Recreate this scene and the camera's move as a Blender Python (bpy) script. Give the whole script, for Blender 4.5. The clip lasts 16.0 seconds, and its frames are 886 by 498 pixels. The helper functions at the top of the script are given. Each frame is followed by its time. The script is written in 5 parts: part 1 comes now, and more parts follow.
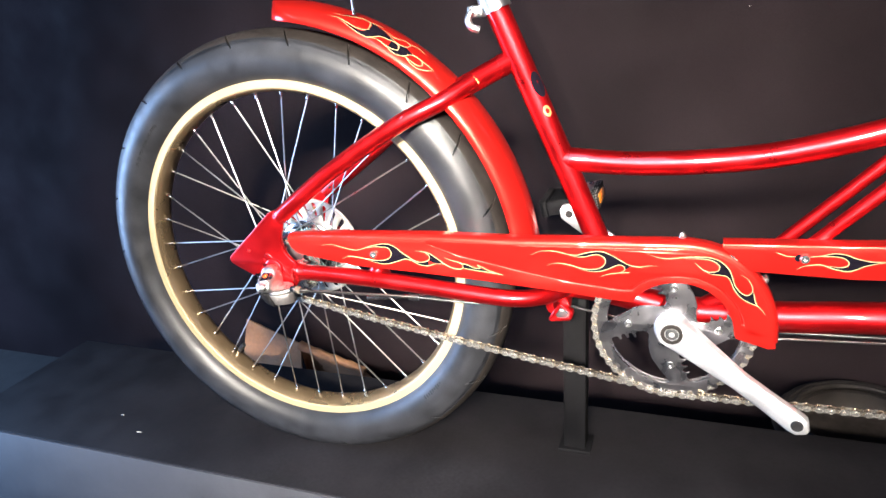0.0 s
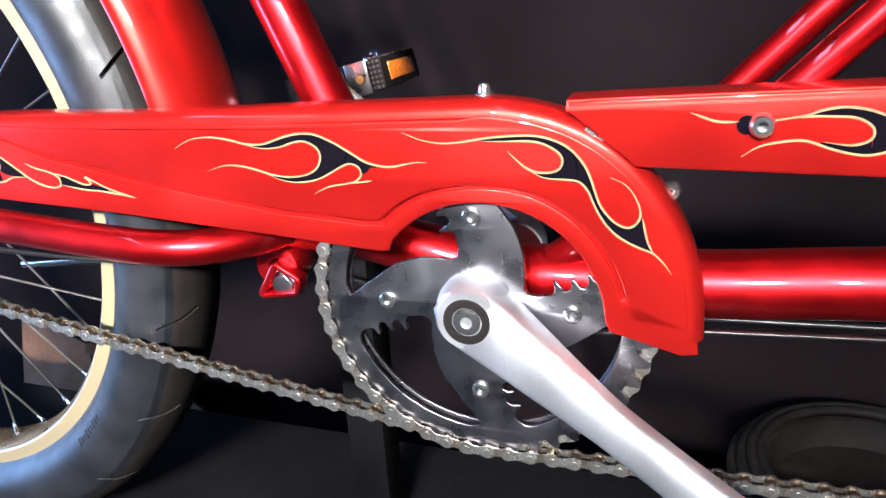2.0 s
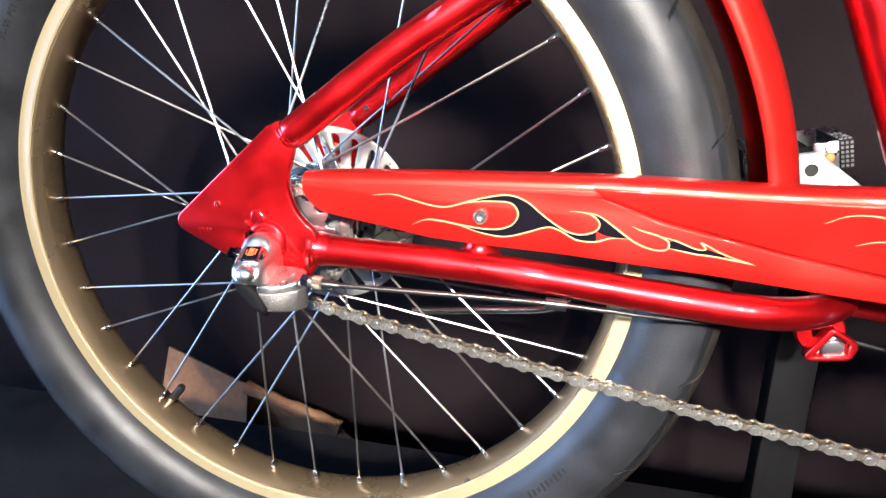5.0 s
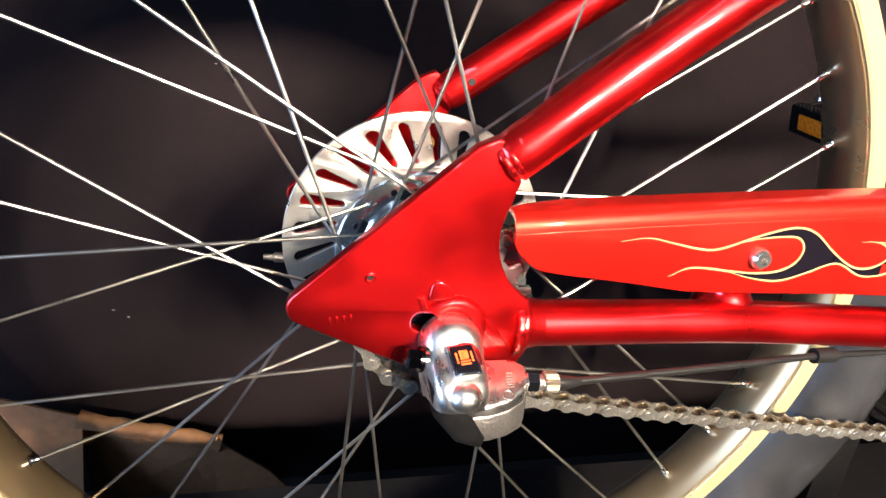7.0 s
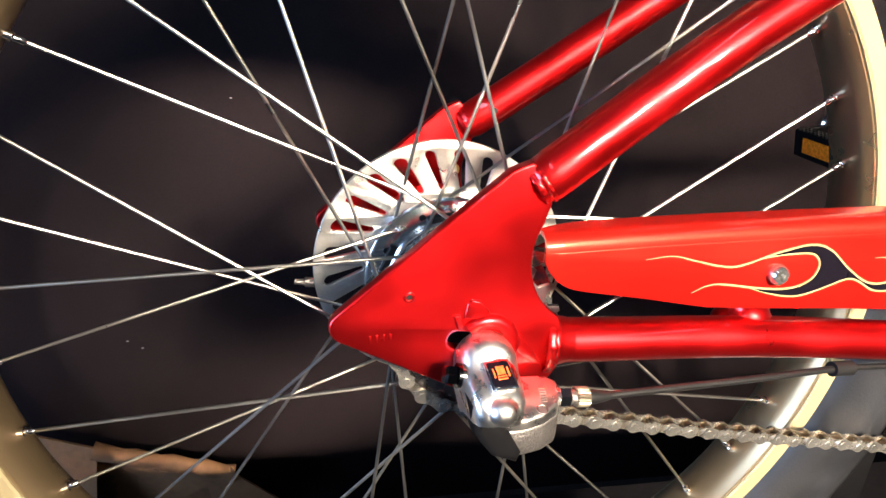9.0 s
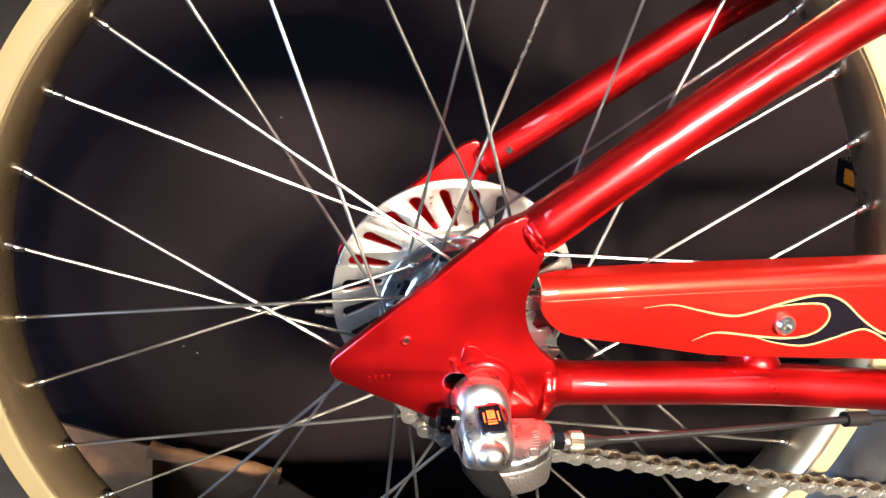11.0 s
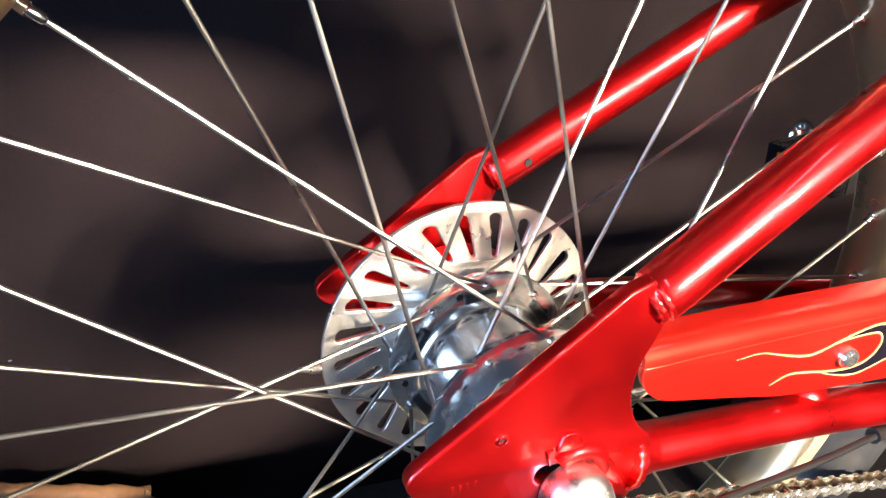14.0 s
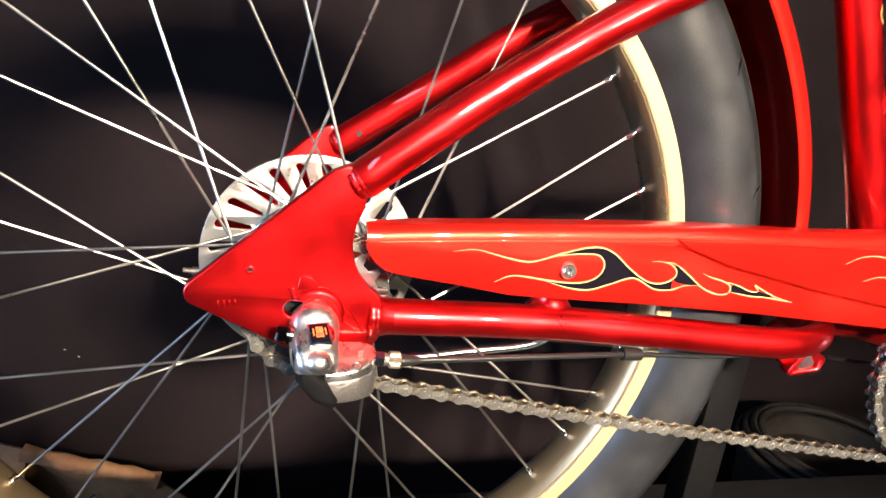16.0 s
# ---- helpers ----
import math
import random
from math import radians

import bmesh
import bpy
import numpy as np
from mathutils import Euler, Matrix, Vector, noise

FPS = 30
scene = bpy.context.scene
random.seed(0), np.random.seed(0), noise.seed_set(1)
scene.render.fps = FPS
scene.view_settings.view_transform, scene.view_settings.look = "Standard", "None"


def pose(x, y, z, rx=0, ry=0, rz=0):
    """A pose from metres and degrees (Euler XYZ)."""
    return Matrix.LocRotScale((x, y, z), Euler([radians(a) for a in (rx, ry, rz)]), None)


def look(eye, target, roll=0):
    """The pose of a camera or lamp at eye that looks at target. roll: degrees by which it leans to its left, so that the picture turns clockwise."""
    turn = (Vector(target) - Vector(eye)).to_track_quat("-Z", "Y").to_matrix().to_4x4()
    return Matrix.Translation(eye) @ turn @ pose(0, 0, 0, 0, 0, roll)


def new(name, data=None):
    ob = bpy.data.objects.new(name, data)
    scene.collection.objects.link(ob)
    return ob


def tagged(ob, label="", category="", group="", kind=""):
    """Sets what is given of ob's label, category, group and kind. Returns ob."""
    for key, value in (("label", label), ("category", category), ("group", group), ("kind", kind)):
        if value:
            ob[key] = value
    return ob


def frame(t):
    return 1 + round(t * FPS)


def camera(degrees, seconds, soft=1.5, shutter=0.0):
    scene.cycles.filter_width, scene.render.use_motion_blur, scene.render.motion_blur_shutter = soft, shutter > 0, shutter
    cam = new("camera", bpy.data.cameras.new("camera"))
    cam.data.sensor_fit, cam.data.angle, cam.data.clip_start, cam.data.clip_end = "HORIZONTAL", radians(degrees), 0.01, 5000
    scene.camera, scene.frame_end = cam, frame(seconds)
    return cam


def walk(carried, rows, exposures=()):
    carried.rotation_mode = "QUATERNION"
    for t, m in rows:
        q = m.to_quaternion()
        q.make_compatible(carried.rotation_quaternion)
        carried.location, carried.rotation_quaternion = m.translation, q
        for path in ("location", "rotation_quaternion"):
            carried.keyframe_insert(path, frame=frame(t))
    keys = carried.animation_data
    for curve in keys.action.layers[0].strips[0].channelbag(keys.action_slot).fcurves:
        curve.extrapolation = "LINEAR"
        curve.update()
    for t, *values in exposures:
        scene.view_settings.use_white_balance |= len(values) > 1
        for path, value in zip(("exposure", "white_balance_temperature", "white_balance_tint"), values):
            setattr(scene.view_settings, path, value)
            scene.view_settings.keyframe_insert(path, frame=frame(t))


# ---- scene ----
cam = camera(65.07, 16.0)
PATH = [
    (0, pose(0.5409, -0.8395, 0.6887, 69.21, 3.82, 19.14)),
    (0.5, look((0.561, -0.736, 0.608), (-0.069, 1.024, -0.104), -4.1)),
    (1, look((0.607, -0.563, 0.524), (0.022, 1.221, -0.166), -4.5)),
    (1.5, pose(0.6373, -0.4292, 0.4556, 70.46, 3.30, 17.30)),
    (2, pose(0.6311, -0.3761, 0.4483, 69.35, 3.32, 18.30)),
    (2.5, pose(0.6276, -0.3589, 0.4400, 68.90, 3.48, 19.14)),
    (3, pose(0.6240, -0.3617, 0.4432, 68.61, 3.37, 18.92)),
    (3.5, pose(0.5892, -0.3936, 0.4557, 69.33, 2.92, 18.08)),
    (4, pose(0.4711, -0.4625, 0.4888, 69.76, 1.52, 15.57)),
    (4.5, pose(0.3365, -0.5330, 0.4866, 70.98, -0.40, 13.43)),
    (5, pose(0.2284, -0.5084, 0.4803, 72.44, -1.09, 13.38)),
    (5.2, pose(0.1771, -0.4603, 0.4873, 71.25, -0.60, 13.69)),
    (7.3, pose(-0.0847, -0.3309, 0.4921, 65.66, -5.43, -12.88)),
    (7.5, pose(-0.0894, -0.3331, 0.4934, 66.15, -4.99, -12.57)),
    (8, pose(-0.0914, -0.3373, 0.4952, 67.37, -4.49, -11.87)),
    (8.5, pose(-0.0916, -0.3387, 0.4908, 68.18, -4.40, -11.96)),
    (10.8, pose(-0.0755, -0.3543, 0.5064, 67.39, -3.52, -8.39)),
    (11, pose(-0.0633, -0.3503, 0.5174, 67.75, -3.46, -6.45)),
    (11.5, pose(-0.0302, -0.3683, 0.5396, 70.33, -2.89, -0.32)),
    (12, pose(-0.0027, -0.3977, 0.5510, 72.72, -3.91, 1.22)),
    (12.5, pose(-0.0169, -0.3770, 0.5605, 71.17, -4.81, 0.75)),
    (13, pose(-0.0817, -0.2954, 0.5495, 65.24, -6.37, -6.75)),
    (13.5, pose(-0.1283, -0.2373, 0.5271, 61.55, -8.59, -17.62)),
    (14, pose(-0.1550, -0.2361, 0.5255, 63.92, -7.79, -22.46)),
    (14.5, pose(-0.1572, -0.2552, 0.5263, 67.11, -6.13, -21.68)),
    (15, pose(-0.1143, -0.3020, 0.5182, 68.54, -5.24, -18.86)),
    (15.5, pose(-0.0595, -0.3836, 0.5173, 69.98, -5.46, -15.33)),
    (16, pose(-0.0317, -0.4406, 0.4946, 72.33, -6.92, -12.83)),
]
# the clip's camera runs cooler at first, and darkens its picture near the crank
walk(cam, PATH, [(0, 0.88, 5600, 10), (0.7, 0.64, 5400, 10), (1.0, 0.54, 5300, 10), (1.5, 0.02, 5050, 10), (3.5, 0.02, 5050, 10), (4.5, 0.38, 5300, 10), (5.2, 0.38, 5450, 10), (7.3, 0.43, 6350, 10), (11, 0.43, 6250, 10), (11.8, 0.44, 5400, 10), (12.7, 0.48, 5500, 10), (13.5, 1.00, 6450, 10), (14.6, 1.00, 6450, 10), (15.5, 0.42, 6450, 10), (16, 0.38, 6450, 10)])

# ---- world and lights ----
world = bpy.data.worlds.new("hall_dark")
world.use_nodes = True
world.node_tree.nodes["Background"].inputs[0].default_value = (0.55, 0.62, 0.8, 1)
world.node_tree.nodes["Background"].inputs[1].default_value = 0.01
scene.world = world


def area_lamp(name, eye, target, sx, sy, watts, colour, spread=180):
    data = bpy.data.lights.new(name, "AREA")
    data.shape, data.size, data.size_y = "RECTANGLE", sx, sy
    data.energy, data.color, data.spread = watts, colour, radians(spread)
    ob = new(name, data)
    ob.matrix_world = look(eye, target)
    return tagged(ob, kind="structure")


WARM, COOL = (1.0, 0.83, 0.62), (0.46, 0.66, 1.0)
# a track of warm spots over the stand, an added cool fill at its left and added fills under the ceiling
for x, aim, high, watts in ((0.15, 0.18, 0.36, 2.0), (0.47, 0.18, 0.36, 8.0), (0.80, 0.22, 0.36, 8.0), (1.12, 0.55, 0.62, 1.8), (1.42, 0.8, 0.66, 1.6), (1.75, 1.1, 0.66, 1.6)):
    area_lamp("track_spot", (x, -2.45, 1.50), (aim, 0.0, high), 0.060, 0.17, watts, WARM, 38 if high < 0.5 else 28)
# unseen panel, added for the bluish light on the wheel's left
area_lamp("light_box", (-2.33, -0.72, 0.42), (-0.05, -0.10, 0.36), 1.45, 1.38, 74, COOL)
# unseen overhead panels, added to give the metal cool reflections
for x, watts in ((-1.9, 12), (0.2, 5), (2.3, 3)):
    area_lamp("ceiling_strip", (x, -2.5, 3.15), (x, -2.5, 0), 0.16, 2.8, watts, (0.62, 0.78, 1.0))

# ---- materials ----


def material(name, colour, rough=0.5, metal=0.0, coat=0.0, grain=0.0, grain_size=200.0, bump=0.0, stain=0.0, stain_size=12.0, coat_rough=0.04, rand=0.0, spec=0.5):
    m = bpy.data.materials.new(name)
    m.use_nodes = True
    nt = m.node_tree
    b = nt.nodes["Principled BSDF"]
    b.inputs["Base Color"].default_value = (*colour, 1)
    b.inputs["Roughness"].default_value = rough
    b.inputs["Metallic"].default_value = metal
    b.inputs["Coat Weight"].default_value = coat
    b.inputs["Specular IOR Level"].default_value = spec
    b.inputs["Coat Roughness"].default_value = coat_rough
    pos = nt.nodes.new("ShaderNodeTexCoord").outputs["Object"]

    def noise_tex(size, detail=4.0):
        n = nt.nodes.new("ShaderNodeTexNoise")
        n.inputs["Scale"].default_value, n.inputs["Detail"].default_value = size, detail
        nt.links.new(pos, n.inputs["Vector"])
        return n.outputs["Fac"]

    def ramp(fac, lo, hi):
        r = nt.nodes.new("ShaderNodeMapRange")
        r.inputs["From Min"].default_value, r.inputs["From Max"].default_value = 0.3, 0.7
        r.inputs["To Min"].default_value, r.inputs["To Max"].default_value = lo, hi
        nt.links.new(fac, r.inputs["Value"])
        return r.outputs["Result"]

    value = None
    for amount, size in ((grain, grain_size), (stain, stain_size)):
        if amount:
            v = ramp(noise_tex(size), 1 - amount, 1 + amount)
            if value is None:
                value = v
            else:
                mul = nt.nodes.new("ShaderNodeMath")
                mul.operation = "MULTIPLY"
                nt.links.new(value, mul.inputs[0]), nt.links.new(v, mul.inputs[1])
                value = mul.outputs[0]
    if rand:
        info = nt.nodes.new("ShaderNodeObjectInfo").outputs["Random"]
        r = nt.nodes.new("ShaderNodeMapRange")
        r.inputs["To Min"].default_value, r.inputs["To Max"].default_value = 1 - rand, 1 + rand
        nt.links.new(info, r.inputs["Value"])
        if value is None:
            value = r.outputs["Result"]
        else:
            mul = nt.nodes.new("ShaderNodeMath")
            mul.operation = "MULTIPLY"
            nt.links.new(value, mul.inputs[0]), nt.links.new(r.outputs["Result"], mul.inputs[1])
            value = mul.outputs[0]
    if value is not None:
        mix = nt.nodes.new("ShaderNodeVectorMath")
        mix.operation = "SCALE"
        mix.inputs[0].default_value = colour
        nt.links.new(value, mix.inputs["Scale"])
        nt.links.new(mix.outputs[0], b.inputs["Base Color"])
        rr = ramp(noise_tex(stain_size * 2.3), max(0.02, rough * 0.8), min(1, rough * 1.25))
        nt.links.new(rr, b.inputs["Roughness"])
    if bump:
        bp = nt.nodes.new("ShaderNodeBump")
        bp.inputs["Strength"].default_value, bp.inputs["Distance"].default_value = bump, 0.001
        nt.links.new(noise_tex(grain_size, 3.0), bp.inputs["Height"])
        nt.links.new(bp.outputs[0], b.inputs["Normal"])
    return m


RED = material("candy_red_paint", (0.64, 0.010, 0.012), 0.335, 0.96, 1.0, stain=0.08, stain_size=14, coat_rough=0.03, spec=0.05)
GUARD_RED = material("bright_red_paint", (0.67, 0.019, 0.012), 0.35, 0.80, 0.9, stain=0.06, stain_size=9, coat_rough=0.025, spec=0.05)
RIMM = material("champagne_rim_metal", (0.36, 0.265, 0.155), 0.30, 0.85, 0.0, stain=0.06, stain_size=8)
CREAM = material("cream_rim_paint", (0.268, 0.222, 0.127), 0.35, 0.0, 1.0, stain=0.05, coat_rough=0.28)
STRIPE = material("cream_pinstripe", (0.33, 0.235, 0.115), 0.4, 0.0, 0.6)
FLAME_BLACK = material("black_flame_fill", (0.005, 0.004, 0.007), 0.4, 0.0, 0.45, spec=0.0)
RUBBER = material("tyre_rubber", (0.0150, 0.0158, 0.0190), 0.40, 0.0, 0.0, grain=0.2, grain_size=700, bump=0.15, stain=0.5, stain_size=26, spec=0.36)
TREAD = material("tread_rubber", (0.012, 0.010, 0.009), 0.6, 0.0, 0.0, grain=0.25, grain_size=800, bump=0.2, stain=0.4, stain_size=30, spec=0.18)
RUBBER_MARK = material("tyre_marking_rubber", (0.0085, 0.009, 0.010), 0.55, spec=0.25)
STEEL = material("spoke_steel", (0.34, 0.33, 0.315), 0.33, 1.0, rand=0.2)
CHROME = material("chrome", (0.88, 0.88, 0.89), 0.14, 1.0, stain=0.05)
ALLOY = material("brushed_alloy", (0.70, 0.71, 0.73), 0.30, 1.0, grain=0.05, grain_size=500, stain=0.1, stain_size=30)
SATIN = material("satin_silver_crank", (0.77, 0.78, 0.81), 0.41, 0.9, 0.2, grain=0.04, grain_size=700, stain=0.06)
DISC = material("cooling_disc_alloy", (0.68, 0.665, 0.63), 0.34, 0.9, grain=0.05, grain_size=600, stain=0.12, stain_size=40)
CAST = material("cast_alloy", (0.17, 0.16, 0.16), 0.40, 0.8, grain=0.2, grain_size=900, bump=0.5, stain=0.1)
HUBM = material("satin_hub_alloy", (0.62, 0.62, 0.62), 0.17, 0.95, grain=0.03, grain_size=400, stain=0.1, stain_size=30)
POLISHED = material("polished_cover", (0.84, 0.82, 0.81), 0.31, 1.0, 0.0, grain=0.03, grain_size=500, stain=0.06, stain_size=60)
RINGM = material("chainring_steel", (0.43, 0.425, 0.46), 0.28, 1.0, grain=0.03, grain_size=300, stain=0.05, stain_size=18)
CHAINM = material("chain_steel", (0.90, 0.86, 0.79), 0.24, 0.95, stain=0.12, stain_size=60, rand=0.15)
# inner plates and rollers are browner and darker than the outer plates
CHAIN_INNER = material("brown_inner_link_steel", (0.64, 0.57, 0.48), 0.24, 0.95, stain=0.2, stain_size=60, rand=0.2)
ROLLERM = material("dark_brown_roller_steel", (0.16, 0.12, 0.085), 0.30, 0.9, stain=0.2, stain_size=80)
# black of the plastic, and of the shade put into holes and slots
DARK = material("black_plastic_and_hole_shade", (0.010, 0.010, 0.011), 0.45, stain=0.2, spec=0.25)
PLINTH_FRONT = material("grey_plinth_front", (0.038, 0.038, 0.043), 0.55, grain=0.06, grain_size=200, stain=0.12, stain_size=5)
CABLE = material("cable_housing", (0.010, 0.010, 0.011), 0.3)
BOARD = material("black_painted_board", (0.009, 0.0085, 0.010), 0.6, grain=0.25, grain_size=160, bump=0.15, stain=0.35, stain_size=6, spec=0.12)
WALLM = material("black_wall_cloth", (0.0088, 0.0063, 0.0071), 0.9, grain=0.15, grain_size=350, bump=0.1, stain=0.35, stain_size=3.5, spec=0.03)
# the post's paint, also a shaded black for pedal rubber and clip
POST_SHADE = material("black_post_and_shade", (0.0035, 0.0035, 0.0042), 0.6, grain=0.2, grain_size=200, stain=0.3, spec=0.08)
CARD = material("cardboard", (0.21, 0.100, 0.043), 0.8, grain=0.12, grain_size=120, bump=0.1, stain=0.12)
FLOORM = material("hall_carpet", (0.011, 0.010, 0.010), 0.9, grain=0.3, grain_size=300, bump=0.3, stain=0.2)
HALLM = material("hall_wall_paint", (0.10, 0.10, 0.115), 0.8, grain=0.04, stain=0.08, stain_size=1)
AMBER = material("amber_reflector", (0.75, 0.20, 0.01), 0.15, 0.0, 1.0, grain=0.3, grain_size=400)
LINT = material("white_lint", (0.35, 0.35, 0.34), 0.9)
# chrome, with the dark room it reflects put into its colour
NUTM = material("chrome_with_dark_reflection", (0.09, 0.09, 0.10), 0.16, 1.0)
ADJUST = material("knurled_brass_grey", (0.42, 0.37, 0.29), 0.34, 0.9, stain=0.15, stain_size=80)
WINDOWM = material("orange_indicator_window", (0.75, 0.12, 0.03), 0.2, 0.0, 1.0, grain=0.35, grain_size=500)
BADGE = material("badge_gold", (0.55, 0.30, 0.10), 0.4, 0.6, 0.5)

# ---- mesh helpers ----


def finish(me, mat, sharp=38):
    me.materials.clear()
    me.materials.append(mat)
    me.shade_smooth()
    me.set_sharp_from_angle(angle=radians(sharp))


def part(name, bm, mat, parent=None, label="", sharp=38):
    """Links a bmesh (or a mesh) as one mesh object, under a thing or a part."""
    if isinstance(bm, bpy.types.Mesh):
        me = bm
        me.name = name
    else:
        me = bpy.data.meshes.new(name)
        bmesh.ops.recalc_face_normals(bm, faces=bm.faces)
        bm.to_mesh(me)
        bm.free()
    finish(me, mat, sharp)
    ob = new(name, me)
    ob.parent = parent
    return tagged(ob, label=label)


def spline(points, steps=6):
    """A smooth line through the points (centripetal-like Catmull-Rom)."""
    p = [Vector(q) for q in points]
    p = [p[0] * 2 - p[1]] + p + [p[-1] * 2 - p[-2]]
    out = []
    for i in range(1, len(p) - 2):
        for k in range(steps):
            t = k / steps
            a, b, c, d = p[i - 1 : i + 3]
            out.append(0.5 * (2 * b + (c - a) * t + (2 * a - 5 * b + 4 * c - d) * t * t + (3 * b - a - 3 * c + d) * t**3))
    return out + [p[-2]]


def tube(bm, points, radius, seg=20, caps=True, flat=None):
    """Sweeps a circle along the points; radius is a number or a list, one a point."""
    pts = [Vector(p) for p in points]
    n = len(pts)
    rad = radius if isinstance(radius, (list, tuple)) else [radius] * n
    up = None
    rings = []
    for i, p in enumerate(pts):
        d = (pts[min(i + 1, n - 1)] - pts[max(i - 1, 0)]).normalized()
        if up is None:
            up = d.cross(Vector((0, 1, 0)))
            if up.length < 0.2:
                up = d.cross(Vector((1, 0, 0)))
            up.normalize()
        up = (up - d * up.dot(d)).normalized()
        side = d.cross(up)
        rings.append([bm.verts.new(p + rad[i] * (math.cos(2 * math.pi * k / seg) * up + math.sin(2 * math.pi * k / seg) * side)) for k in range(seg)])
    for a, b in zip(rings, rings[1:]):
        for k in range(seg):
            bm.faces.new((a[k], a[(k + 1) % seg], b[(k + 1) % seg], b[k]))
    if caps:
        bm.faces.new(rings[0]), bm.faces.new(list(reversed(rings[-1])))
    return bm


def rod(bm, a, b, r0, r1=None, seg=16):
    return tube(bm, [a, b], [r0, r0 if r1 is None else r1], seg)


def lathe(bm, profile, centre=(0, 0, 0), seg=48, closed=False):
    """Turns (radius, y) pairs about the y axis through centre."""
    c = Vector(centre)
    rings = []
    for r, y in profile:
        if r < 1e-6:
            rings.append([bm.verts.new(c + Vector((0, y, 0)))])
        else:
            rings.append([bm.verts.new(c + Vector((r * math.cos(2 * math.pi * k / seg), y, r * math.sin(2 * math.pi * k / seg)))) for k in range(seg)])
    pairs = list(zip(rings, rings[1:])) + ([(rings[-1], rings[0])] if closed else [])
    for a, b in pairs:
        for k in range(seg):
            j = (k + 1) % seg
            q = [a[k % len(a)], a[j % len(a)], b[j % len(b)], b[k % len(b)]]
            q = list(dict.fromkeys(q))
            if len(q) > 2:
                bm.faces.new(q)
    return bm


def block(bm, lo, hi, bevel=0.0):
    m = bmesh.ops.create_cube(bm, size=1.0)
    lo, hi = Vector(lo), Vector(hi)
    for v in m["verts"]:
        v.co = Vector([(lo[i] + hi[i]) / 2 + v.co[i] * (hi[i] - lo[i]) for i in range(3)])
    if bevel:
        edges = list({e for v in m["verts"] for e in v.link_edges})
        bmesh.ops.bevel(bm, geom=edges, offset=bevel, segments=2, profile=0.5, affect="EDGES")
    return bm


def sheet(loops, y_front, thick, bevel=0.0, slope=0.0, res=2):
    """A plate in the x-z plane, from an outline and holes, its front at y_front + slope * x, with rounded edges. Returns a mesh."""
    cu = bpy.data.curves.new("outline", "CURVE")
    cu.dimensions, cu.fill_mode = "2D", "BOTH"
    cu.extrude = max(thick / 2 - bevel, 1e-5)
    cu.bevel_depth, cu.bevel_resolution, cu.offset = bevel, res, -bevel
    for loop in loops:
        sp = cu.splines.new("POLY")
        sp.points.add(len(loop) - 1)
        for q, (x, z) in zip(sp.points, loop):
            q.co = (x, z, 0, 1)
        sp.use_cyclic_u = True
    ob = bpy.data.objects.new("outline", cu)
    me = bpy.data.meshes.new_from_object(ob)
    bpy.data.objects.remove(ob), bpy.data.curves.remove(cu)
    bm = bmesh.new()
    bm.from_mesh(me)
    bpy.data.meshes.remove(me)
    for v in bm.verts:
        x, z, d = v.co
        v.co = (x, y_front + thick / 2 + d + slope * x, z)
    bmesh.ops.remove_doubles(bm, verts=bm.verts, dist=2e-6)
    return bm


def arc(cx, cz, r, a0, a1, n=16):
    return [(cx + r * math.cos(radians(a0 + (a1 - a0) * k / n)), cz + r * math.sin(radians(a0 + (a1 - a0) * k / n))) for k in range(n + 1)]


def ribbon(bm, line, width, y_of, lift=0.0003):
    """A painted line: a thin raised strip along x-z points, tapering to its ends."""
    pts = [Vector((p[0], p[1])) for p in line]
    n = len(pts)
    rows = []
    for i, p in enumerate(pts):
        d = (pts[min(i + 1, n - 1)] - pts[max(i - 1, 0)]).normalized()
        side = Vector((-d.y, d.x))
        w = width / 2 * min(1.0, 0.12 + 5.0 * i / n, 0.12 + 5.0 * (n - 1 - i) / n)
        rows.append([bm.verts.new((q.x, y_of(q.x, q.y) - h, q.y)) for q, h in ((p + side * w, 0), (p + side * w * 0.8, lift), (p - side * w * 0.8, lift), (p - side * w, 0))])
    for a, b in zip(rows, rows[1:]):
        for k in range(3):
            bm.faces.new((a[k], a[k + 1], b[k + 1], b[k]))
    return bm


def fill(bm, line, y_of, lift=0.00012):
    f = bm.faces.new([bm.verts.new((x, y_of(x, z) - lift, z)) for x, z in line])
    bmesh.ops.triangulate(bm, faces=[f])
    return bm


def mm(points):
    return [(x / 1000, z / 1000) for x, z in points]


def bolt(name, place, r, parent, mat=HUBM, axis="y", label="", height=0.004, hexr=0.45):
    """A button-head bolt with a socket; its head looks towards -y or up."""
    bm = bmesh.new()
    h = height
    lathe(bm, [(0, 0.001 - h * 0.3), (r * hexr, 0.001 - h * 0.3), (r * hexr, -h), (r * 0.72, -h), (r * 0.95, -h * 0.7), (r, -h * 0.3), (r, 0.001), (0, 0.001)], seg=24)
    ob = part(name, bm, mat, parent, label)
    ob.matrix_world = Matrix.Translation(place) @ (pose(0, 0, 0, -90) if axis == "z" else Matrix())
    return ob


# ---- setting ----
HALL_FLOOR = -0.30
bm = block(bmesh.new(), (-4, -4.5, HALL_FLOOR - 0.1), (5, 0.615, HALL_FLOOR))
tagged(part("floor", bm, FLOORM), "dark grey exhibition hall carpet", "floor", kind="structure")
bm = block(bmesh.new(), (-4, 0.525, HALL_FLOOR), (5, 0.615, 3.2))
tagged(part("wall_back", bm, WALLM), "matt black display wall behind the stand", "wall", kind="structure")
